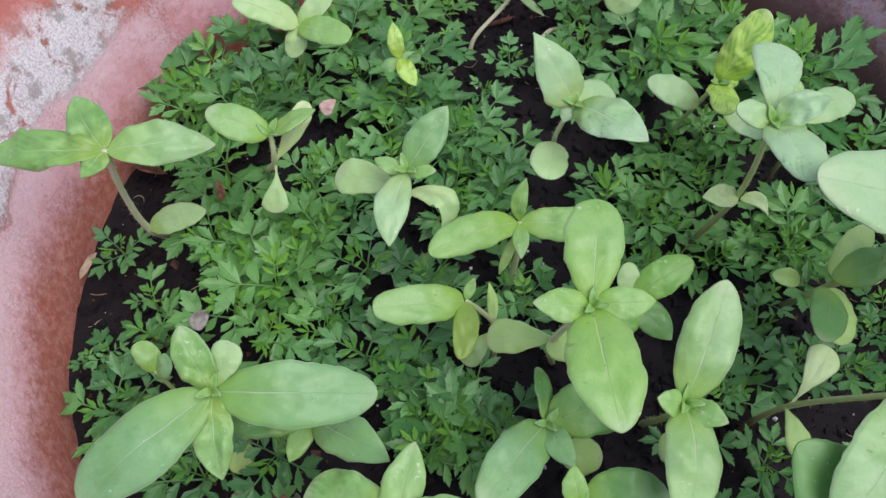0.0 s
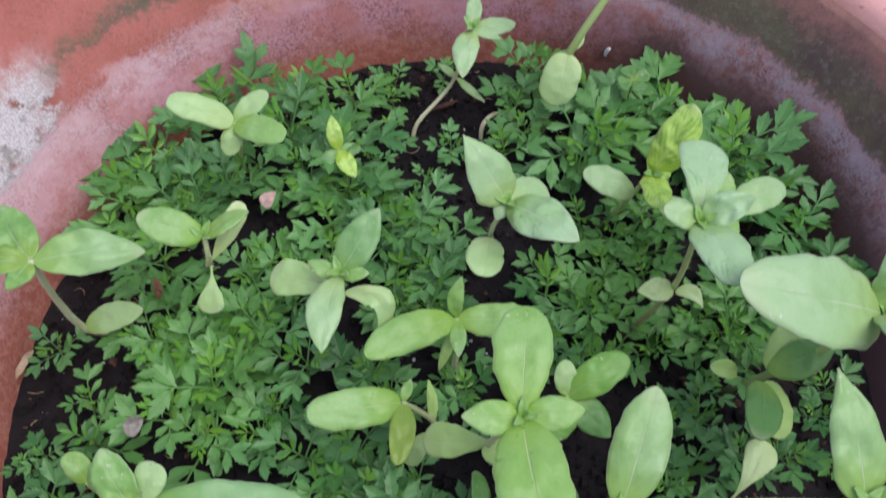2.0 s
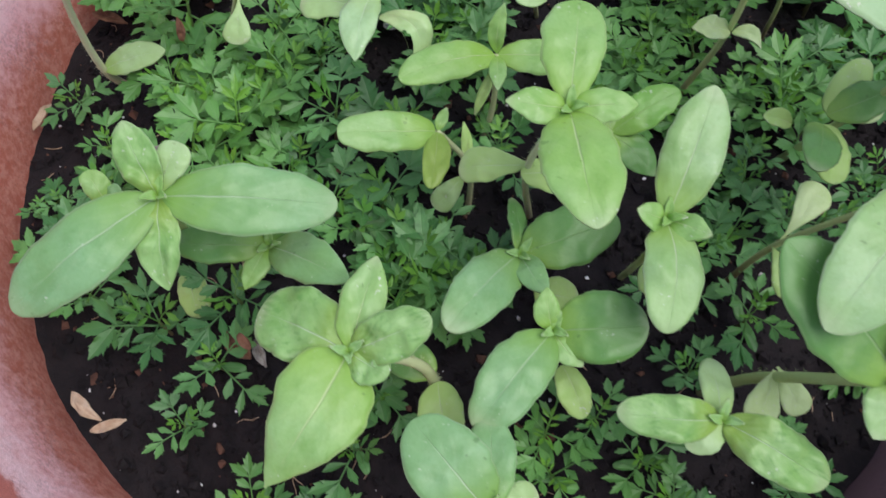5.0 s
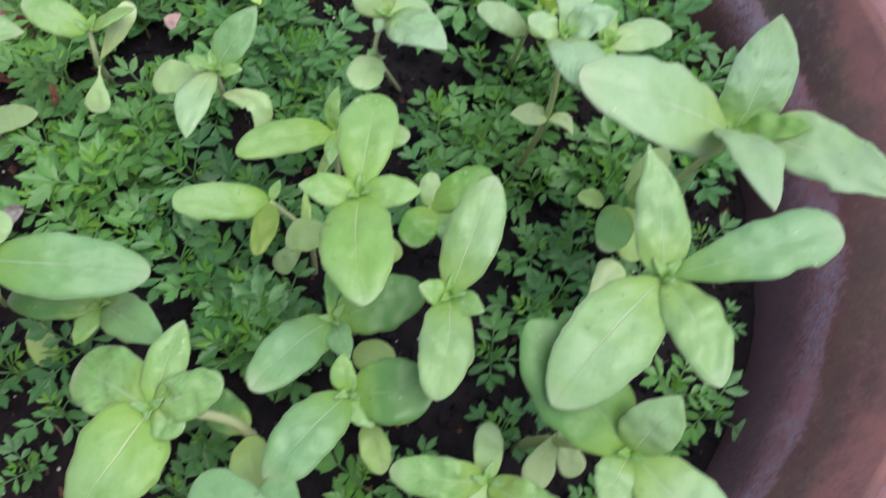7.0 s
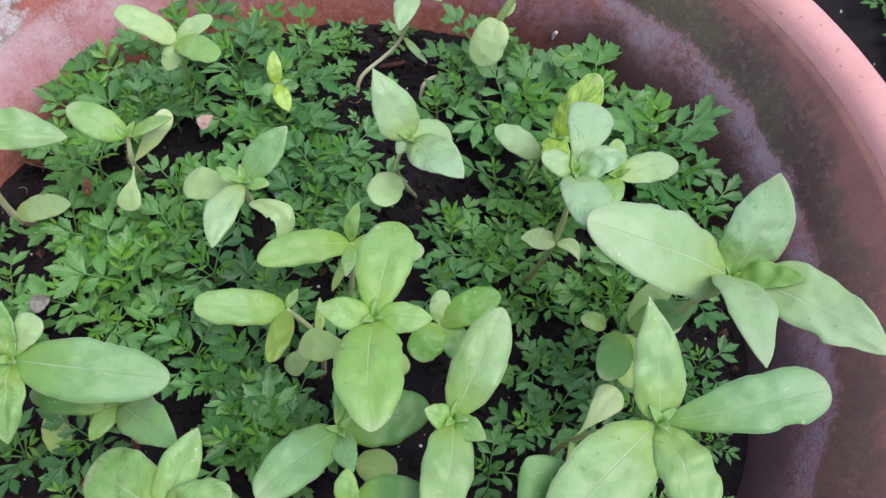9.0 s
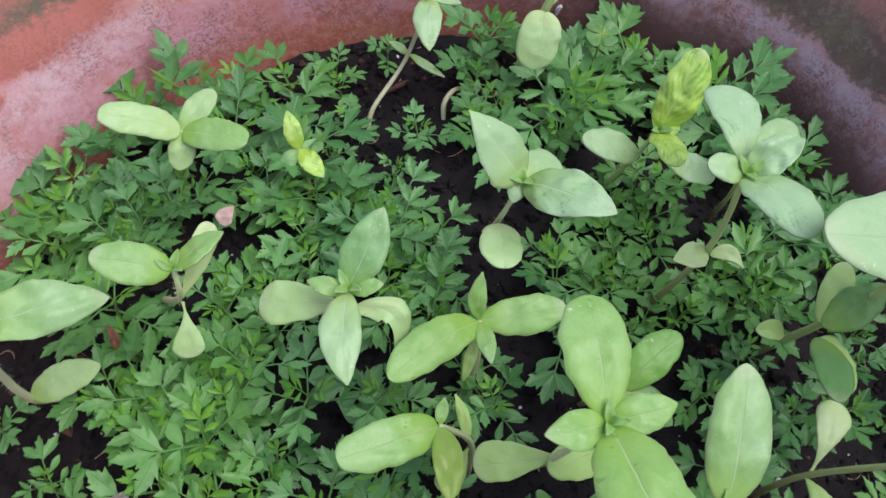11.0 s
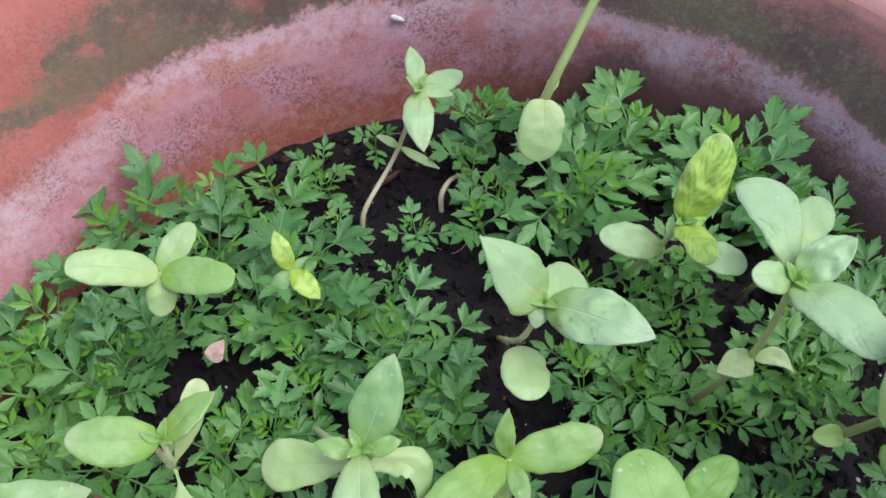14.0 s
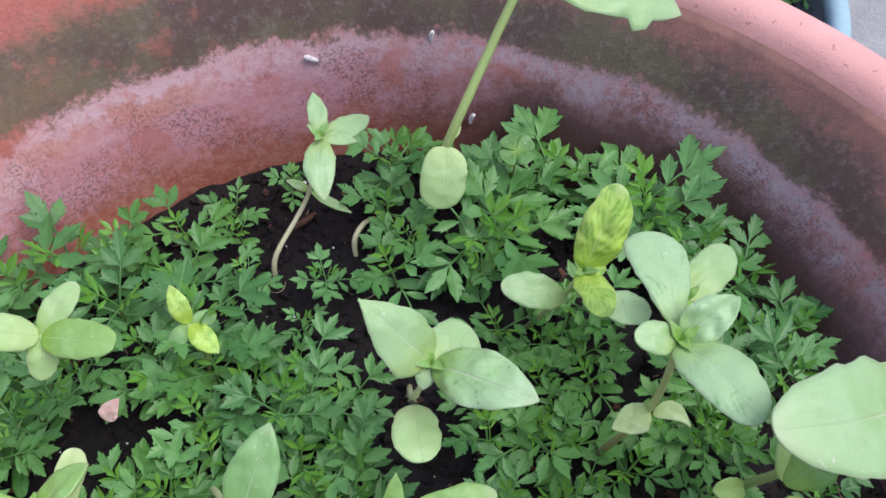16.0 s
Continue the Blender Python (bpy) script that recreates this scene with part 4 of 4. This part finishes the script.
broadleaf_seedling("tall pale seedling with a thick hairy stem and jagged leaf", (110, 321, 122), [
    ((152, 299, 112), 23, "ovate", LEAF_PALE, {"arch": 0.1, "wave": 0.05, "tooth": 0.35}),
    ((86, 341, 140), 20, "ovate", LEAF_PALE, {"arch": 0.08}),
    ((126, 353, 142), 18, "ovate", LEAF_PALE, {}),
], base=(75, 317, 0), via=[(77, 313, 28), (80, 304, 70), (97, 314, 100)], thickness=1.95,
    cotyledons=[((79, 303, 70), (73, 290, 54), 16, COTYLEDON_PALE, {"shape": "oblong"}), ((80, 305, 70), (86, 310, 74), 4, COTYLEDON_CREAM, {"shape": "lance"})])
broadleaf_seedling("tiny round-leaved seedling by the dark soil edge", (-102, 143, 36), [
    ((-108, 151, 43), 9, "round", LEAF_BRIGHT, {}),
    ((-95, 144, 42), 9, "oval", LEAF_COOL, {}),
], base=(-103, 142, 0), thickness=1.0, bud=False)


# ---- the ferny marigold seedlings ----
def ferny_mesh(length, pairs, seed, slim=1.0):
    """A feathered leaf along x: a thin rachis, leaflets in pairs and a lobed one at the tip, each with forward teeth."""
    rng = random.Random(seed)
    verts, faces, uvs = [], [], []
    outlines = {
        0: [(0.0, 0.12), (0.12, 0.2), (0.26, 0.52), (0.42, 0.86), (0.56, 1.0), (0.7, 0.9), (0.84, 0.56), (0.94, 0.26), (1.0, 0.0)],
        1: [(0.0, 0.12), (0.12, 0.2), (0.26, 0.54), (0.4, 0.86), (0.52, 1.1), (0.55, 0.8), (0.68, 0.94), (0.72, 0.6), (0.86, 0.4), (1.0, 0.0)],
        2: [(0.0, 0.12), (0.12, 0.22), (0.24, 0.54), (0.34, 0.8), (0.44, 1.08), (0.47, 0.8), (0.58, 0.94), (0.65, 1.04), (0.68, 0.64), (0.8, 0.6), (0.83, 0.38), (0.93, 0.22), (1.0, 0.0)],
        3: [(0.0, 0.16), (0.12, 0.3), (0.24, 0.66), (0.34, 1.05), (0.43, 1.34), (0.46, 0.84), (0.58, 0.86), (0.69, 1.06), (0.72, 0.6), (0.82, 0.56), (0.85, 0.36), (0.94, 0.2), (1.0, 0.0)],
    }

    def leaflet(base, angle, size, width, rise, teeth):
        way = Vector((math.cos(angle), math.sin(angle), rise)).normalized()
        side = Vector((-way.y, way.x, 0)).normalized()
        up = way.cross(side)
        tilt = rng.uniform(-0.16, 0.16)
        sag = rng.uniform(-0.06, 0.14)
        cup = rng.uniform(0.02, 0.16)
        bow = rng.uniform(-0.12, 0.12)
        st = outlines[teeth]
        k = len(verts)
        for v, w in st:
            for s in (-1, -0.5, 0, 0.5, 1):
                ww = w * (1 + (rng.uniform(-0.14, 0.14) if abs(s) == 1 else 0))
                p = base + way * (size * v) + side * (s * ww * width * 0.5 + bow * size * v * v) + up * (cup * s * s * w * width + tilt * s * w * width * 0.5 - sag * size * v * v)
                if abs(s) == 1 and w > 0.84:
                    p += way * size * 0.09
                verts.append(p)
                uvs.append((0.5 + 0.5 * s * w, v))
        for j in range(len(st) - 1):
            for i in range(4):
                q = k + 5 * j + i
                faces.append((q, q + 1, q + 6, q + 5)[::-1])

    droop = rng.uniform(0.0, 0.16)

    def spine(v):
        return Vector((length * v, 0, length * (0.16 * math.sin(math.pi * v * 0.8) - droop * v * v)))

    for j in range(7):
        v = 0.62 * j / 6
        c, w = spine(v), length * 0.014 * (1.3 - 0.5 * v)
        k = len(verts)
        verts.extend((c + Vector((0, -w, 0.2 * w)), c + Vector((0, 0, 0.9 * w)), c + Vector((0, w, 0.2 * w)), c + Vector((0, 0, -0.9 * w))))
        uvs.extend([(0.5, v)] * 4)
        if j:
            for a in range(4):
                b = (a + 1) % 4
                faces.append((k - 4 + a, k - 4 + b, k + b, k + a))
    for p in range(pairs):
        f = p / max(pairs - 1, 1)
        v = 0.3 + 0.26 * f + rng.uniform(-0.03, 0.03)
        big = (0.37 + 0.11 * f) * rng.uniform(0.9, 1.1)
        for s in (-1, 1):
            leaflet(spine(v + 0.02 * s), s * radians(rng.uniform(46, 66) - 8 * f), length * big * rng.uniform(0.85, 1.12), length * big * 0.47 * slim * rng.uniform(0.82, 1.15), rng.uniform(-0.12, 0.12), rng.choice((1, 2, 2)) if p else rng.choice((0, 1, 1)))
    leaflet(spine(0.6), radians(rng.uniform(-10, 10)), length * 0.48, length * 0.2 * slim, rng.uniform(-0.12, 0.06), rng.choice((2, 2, 3)))
    return mesh_from("ferny_leaf", verts, faces, uvs)


FERNY = [ferny_mesh(0.0268, 2, 40 + k, 0.85 + 0.1 * (k % 4)) for k in range(20)]
SMALL = [ferny_mesh(0.0155, 2, 80 + k, 0.75) for k in range(8)]
LONG = leaf_mesh(0.0135, 0.0052, "oblong", 0.06, 0.1, 0.02)
for me in FERNY + [LONG]:
    me.materials.append(MARIGOLD)
for me in SMALL:
    me.materials.append(MARIGOLD_YOUNG)
MARIGOLD_LABEL = "small marigold seedling with ferny toothed green leaves"


def marigold(seed, place, tall):
    rng = random.Random(seed)
    thing = root("marigold_seedling", place, MARIGOLD_LABEL, "seedling", "marigold seedlings in the pot")
    lean = Vector((rng.uniform(-0.15, 0.15), rng.uniform(-0.15, 0.15), 1)) * tall
    me = tube("stem", [(0, 0, -0.003), lean * 0.5 + Vector((0.0006, 0, 0)), lean], [0.0008, 0.0007, 0.0005], 6, 3)
    part("stem", me, STEM_FINE, thing, Matrix.Translation(place))
    turn = rng.uniform(0, 360)
    for level, (at, rise) in enumerate(((0.7, 2), (0.94, 18), (1.0, 48))):
        for s in (0, 180):
            m = pose(0, 0, 0, 0, 0, turn + 90 * level + s + rng.uniform(-18, 18)) @ pose(0, 0, 0, rng.uniform(-12, 12), -(rise + rng.uniform(-8, 12)), 0)
            k = rng.uniform(0.82, 1.16) * (0.9 if level == 1 else 1.0)
            m = Matrix.Translation(Vector(place) + lean * at) @ m @ Matrix.Diagonal((k, k, k, 1))
            pool = SMALL if level == 2 else FERNY
            part("leaf", pool[rng.randrange(len(pool))], None, thing, m)
    for s in (0, 180):
        m = Matrix.Translation(Vector(place) + lean * 0.45) @ pose(0, 0, 0, 0, 0, turn + 45 + s) @ pose(0, 0, 0, 0, -10, 0)
        part("cotyledon", LONG, None, thing, m, "narrow plain seed leaf")
    return thing


# where the marigolds stand, in millimetres, and their size in hundredths, patch by patch from the front
PATCHES = [
    [(56, 39, 100)],
    [(-79, 76, 100), (62, 77, 100), (-52, 51, 100), (-26, 46, 100), (-16, 69, 100), (44, 71, 100), (48, 59, 100), (77, 67, 100), (88, 54, 100), (100, 41, 100), (130, 70, 100), (132, 58, 100)],
    [(-104, 117, 95), (-66, 97, 120), (-22, 91, 100), (-5, 118, 100), (94, 92, 100), (115, 113, 100), (163, 97, 100), (164, 115, 100), (176, 110, 100)],
    [(-131, 141, 120), (-118, 127, 100), (-121, 143, 90), (-29, 157, 100), (-17, 139, 100), (-13, 153, 100), (-9, 129, 100), (-5, 141, 100), (4, 135, 100), (12, 141, 100), (22, 131, 100), (106, 138, 100), (116, 147, 100), (136, 152, 80), (148, 149, 80), (188, 147, 80), (6, 122, 100), (18, 120, 100)],
    [(-119, 183, 62), (-89, 192, 100), (-76, 191, 100), (-65, 199, 100), (-63, 181, 100), (-55, 191, 100), (-45, 176, 100), (-32, 191, 100), (-5, 191, 100), (27, 190, 100), (33, 176, 100), (66, 197, 100), (79, 195, 100), (94, 196, 100), (108, 195, 100), (122, 176, 80), (135, 198, 100), (146, 188, 100), (182, 182, 80), (-145, 161, 62), (-136, 164, 62), (-113, 167, 100), (-78, 169, 100), (-68, 162, 100), (-49, 165, 100), (4, 171, 100), (105, 165, 100), (121, 165, 100), (175, 169, 80)],
    [(-92, 237, 100), (-55, 228, 100), (-36, 234, 100), (3, 231, 100), (24, 230, 100), (67, 230, 100), (94, 235, 100), (113, 228, 100), (171, 227, 100), (186, 232, 100), (197, 226, 100), (-139, 212, 62), (-94, 212, 100), (-86, 223, 100), (-80, 207, 100), (-57, 212, 100), (-51, 201, 100), (7, 217, 100), (19, 219, 100), (66, 218, 100), (80, 217, 100), (91, 209, 100), (92, 221, 100), (129, 210, 100), (144, 204, 100), (145, 217, 100), (162, 216, 100), (176, 211, 100)],
    [(-112, 274, 110), (-81, 276, 100), (-69, 278, 100), (-35, 276, 100), (-2, 279, 58), (-112, 250, 105), (-122, 264, 105), (-85, 265, 100), (-51, 241, 100), (-21, 256, 100), (-16, 272, 100), (-3, 263, 100), (3, 247, 100), (11, 240, 100), (12, 253, 100), (16, 266, 100), (28, 252, 100), (87, 256, 100), (102, 249, 100), (114, 242, 100), (115, 257, 100), (124, 251, 100), (182, 254, 100)],
    [(-124, 284, 120), (-107, 306, 122), (-93, 317, 122), (-113, 294, 112), (-90, 285, 100), (-84, 299, 100), (-59, 286, 100), (-44, 307, 100), (-36, 292, 100), (-19, 319, 100), (-16, 287, 100), (-6, 297, 58), (5, 309, 58), (18, 284, 58), (31, 300, 58), (57, 291, 100), (66, 304, 78), (86, 282, 100), (87, 297, 100), (100, 296, 100), (116, 317, 100), (157, 309, 118), (168, 296, 122), (173, 286, 112), (158, 283, 108), (171, 267, 100)],
    [(-78, 331, 125), (-60, 336, 118), (-49, 328, 92), (-38, 331, 100), (-17, 344, 100), (3, 351, 62), (4, 334, 62), (69, 342, 100), (77, 352, 100), (104, 335, 100), (121, 332, 100), (140, 326, 100), (61, 323, 78)],
    [(29, 360, 62)],
    [(-60, 118, 84), (-88, 112, 96), (89, 121, 88), (-7, 86, 95), (-23, 243, 78), (-27, 233, 70), (12, 268, 70), (-38, 220, 80)],
]
kinds = [marigold(700 + k, (0, 0, 0), 0.013 + 0.0009 * k) for k in range(14)]
pick = random.Random(21)
for patch in PATCHES:
    for px, py, part_size in patch:
        x, y = px / 1000, py / 1000
        k = pick.randrange(len(kinds))
        s = pick.uniform(0.8, 1.12) * (1.16 if y > 0.25 and x > 0.07 else 0.98 if y > 0.3 else 0.95) * (0.8 if math.hypot(x - POT.x, y - POT.y) > 0.15 and y < 0.2 else 1.0) * (0.74 if y < 0.1 else 0.82 if 0.01 < x < 0.125 and y < 0.285 else 1.0)
        copy = copy_thing(kinds[k], pose(x, y, soil_height(x, y), pick.uniform(-7, 7), pick.uniform(-7, 7), pick.uniform(0, 360)))
        s *= part_size / 100
        copy.scale = (s, s, s)
for x, y, turn in ((0.372, 0.517, 30), (0.377, 0.468, 140)):
    tagged(copy_thing(kinds[3], pose(x, y, GROUND + 0.145, 0, 0, turn)), "small marigold seedling growing in the plastic tub")
for thing in kinds:
    for ob in (*thing.children_recursive, thing):
        bpy.data.objects.remove(ob)


# ---- scraps on the soil ----
def scrap(name, place, size, turn, material, label, category, shape="ovate", width=0.4, tilt=0.0):
    x, y, z = mm(place)
    me = leaf_mesh(size / 1000, size * width / 1000, shape, 0.12, 0.5, 0.14, 0.0, 0.0005)
    me.materials.append(material)
    ob = new(name, me)
    ob.matrix_basis = pose(x, y, z, 0, 0, turn) @ pose(0, 0, 0, 15, tilt, 0)
    return tagged(ob, label, category, "scraps on the soil")


scrap("fallen_petal", (-51, 262, 26), 8, 40, PINK, "faded pink petal caught on marigold leaves", "petal", "heart", 0.8, -25)
scrap("dry_leaf", (-160, 202, -12), 14, 70, STRAW, "dry straw-coloured leaf scrap by the clay wall", "leaf scrap", "lance", 0.25)
scrap("dry_leaf", (-142, 256, -3), 17, -18, DRY, "curled reddish brown dead leaf on the soil", "leaf scrap", "lance", 0.3)
scrap("dry_leaf", (-92, 161, 31), 9, 60, ASHEN, "grey crumpled leaf scrap on the soil", "leaf scrap", "heart", 0.7)
scrap("dry_leaf", (-112, 85, 12), 15, -40, STRAW, "pale brittle leaf scrap by the clay wall", "leaf scrap", "lance", 0.28)
scrap("dry_leaf", (-104, 72, 11), 12, 20, STRAW, "pale brittle leaf scrap by the clay wall", "leaf scrap", "lance", 0.3)
scrap("dry_leaf", (-14, 238, 12), 6, 30, PERLITE, "small crumpled whitish scrap on the soil", "leaf scrap", "round", 0.8, 20)
scrap("dry_leaf", (-91, 221, 22), 10, 95, DRY, "upright rusty dead leaf among the marigolds", "leaf scrap", "lance", 0.34, -55)
scrap("dry_leaf", (-63, 108, 5), 13, -50, DRY, "broad rust-brown dead leaf on the soil", "leaf scrap", "ovate", 0.6, -12)
scrap("dry_leaf", (-54, 106, 6), 12, -65, ASHEN, "silvery curled dead leaf on the soil", "leaf scrap", "lance", 0.35, -10)
scrap("dry_leaf", (-78, 104, 4), 5, 20, STRAW, "small tan leaf scrap on the soil", "leaf scrap", "heart", 0.8)
scrap("dry_leaf", (-56, 102, 23), 7, -50, DRY, "brown curled dead leaf on the soil", "leaf scrap", "oval", 0.45)


# ---- small things on the wall and the soil ----
def fleck(place, size, tilt, turn):
    half, r = size / 2000, size / 1000 * 0.16
    me = tube("lime_fleck", [(0, 0, -half), (0.1 * r, 0, -0.8 * half), (-0.15 * r, 0.2 * r, 0), (0.2 * r, 0, 0.7 * half), (0.1 * r, 0, half)], [0.3 * r, 0.8 * r, 1.1 * r, r, 0.35 * r], 8, 3, 0.35)
    ob = new("lime_fleck", me)
    ob.data.materials.append(PERLITE)
    ob.matrix_basis = Matrix.Translation(mm(place)) @ pose(0, 0, 0, 0, tilt, turn)
    return tagged(ob, "small white lime fleck stuck to the clay wall", "fleck", "white flecks on the clay wall")


fleck((51, 394, 31), 7, -55, 0)
fleck((101, 384, 39), 6, 5, 0)
fleck((114, 365, 3), 6.5, 12, 0)

clover_at = Vector((0.114, 0.321, soil_height(0.114, 0.321)))
clover = root("clover_seedling", clover_at, "small green clover with rounded leaflets by the clay wall", "seedling")
clover_top = Vector((0.116, 0.322, 0.031))
part("stem", tube("stem", [(0, 0, 0), (0.002, 0.001, 0.02), clover_top - clover_at], [0.0006, 0.0006, 0.0005], 6), STEM_GREEN, clover, Matrix.Translation(clover_at))
for a in (20, 110, 200, 290):
    tip = clover_top + Vector((0.0085 * math.cos(radians(a)), 0.0085 * math.sin(radians(a)), 0.001))
    part("leaflet", leaf_mesh(0.0078, 0.0078, "spoon", 0.03, 0.2), LEAF_SHADE, clover, along(clover_top, tip))

sprout = new("pale_sprout", tube("pale_sprout", [(0.046, 0.312, -0.003), (0.047, 0.317, 0.006), (0.052, 0.322, 0.008), (0.058, 0.327, 0.003)], [0.0009, 0.0012, 0.0011, 0.0007], 8))
sprout.data.materials.append(STEM_WHITE)
tagged(sprout, "bent whitish sprout breaking through the soil", "sprout")
twig = new("twig", tube("twig", [(0.022, 0.336, -0.004), (0.03, 0.338, -0.003), (0.036, 0.342, -0.005)], [0.001, 0.0014, 0.0008], 7, 5, 0.4))
twig.data.materials.append(BARK)
tagged(twig, "short reddish brown twig lying on the soil", "twig")

rng = random.Random(77)
tv, tf = [], []
for _ in range(120):
    r, a = 0.182 * math.sqrt(rng.uniform(0.3, 1)), rng.random() * 2 * math.pi
    x, y, d = POT.x + r * math.cos(a), POT.y + r * math.sin(a), rng.random() * 6.3
    pts = []
    for k in range(4):
        pts.append((x, y, soil_height(x, y) + 0.0008))
        d += rng.uniform(-0.8, 0.8)
        x, y = x + 0.0028 * math.cos(d), y + 0.0028 * math.sin(d)
    me = tube("thread", pts, [0.00016, 0.0002, 0.0002, 0.00012], 4, 3)
    k = len(tv)
    tv.extend([v.co.copy() for v in me.vertices])
    tf.extend([tuple(k + i for i in p.vertices) for p in me.polygons])
    bpy.data.meshes.remove(me)
threads = new("root_threads", mesh_from("root_threads", tv, tf))
threads.data.materials.append(STRAW)
tagged(threads, "fine pale root threads on the soil", "roots", kind="stuff")


# ---- the second tub behind the pot ----
TUB = Vector((0.235, 0.505, GROUND))
tub = root("plastic_tub", TUB, "round dark plastic tub with a pale blue rim, filled with soil", "plant pot")
T = 0.18
part("wall", lathe("wall", [(0.11, 0.0), (0.145, 0.0), (0.161, T - 0.01), (0.157, T - 0.01), (0.141, 0.006), (0.11, 0.006)], 96), TUB_DARK, tub, Matrix.Translation(TUB))
part("rim", lathe("rim", [(0.1565, T - 0.012), (0.1675, T - 0.012), (0.169, T - 0.004), (0.1655, T + 0.001), (0.1585, T + 0.001), (0.156, T - 0.004)], 96), TUB_BLUE, tub, Matrix.Translation(TUB), "pale blue plastic rim")
disc = bmesh.new()
bmesh.ops.create_circle(disc, cap_ends=True, segments=64, radius=0.1555)
tub_soil = new("tub_soil", mesh_of("tub_soil", disc, False))
tub_soil.data.materials.append(SOIL)
tub_soil.location = TUB + Vector((0, 0, T - 0.035))
tagged(tub_soil, "dark potting soil inside the plastic tub", "soil", kind="structure")
grains = random.Random(9)
gv, gf = [], []
for _ in range(140):
    r, a = 0.15 * math.sqrt(grains.random()), grains.random() * 6.283
    crumb(grains, grains.uniform(0.0004, 0.0016), gv, gf, tub_soil.location + Vector((r * math.cos(a), r * math.sin(a), 0.0005)))
tub_grains = new("perlite_grains", mesh_from("tub_grains", gv, gf, None, False))
tub_grains.data.materials.append(PERLITE)
tagged(tub_grains, "tiny white perlite grains on the tub's soil", "soil", kind="stuff")
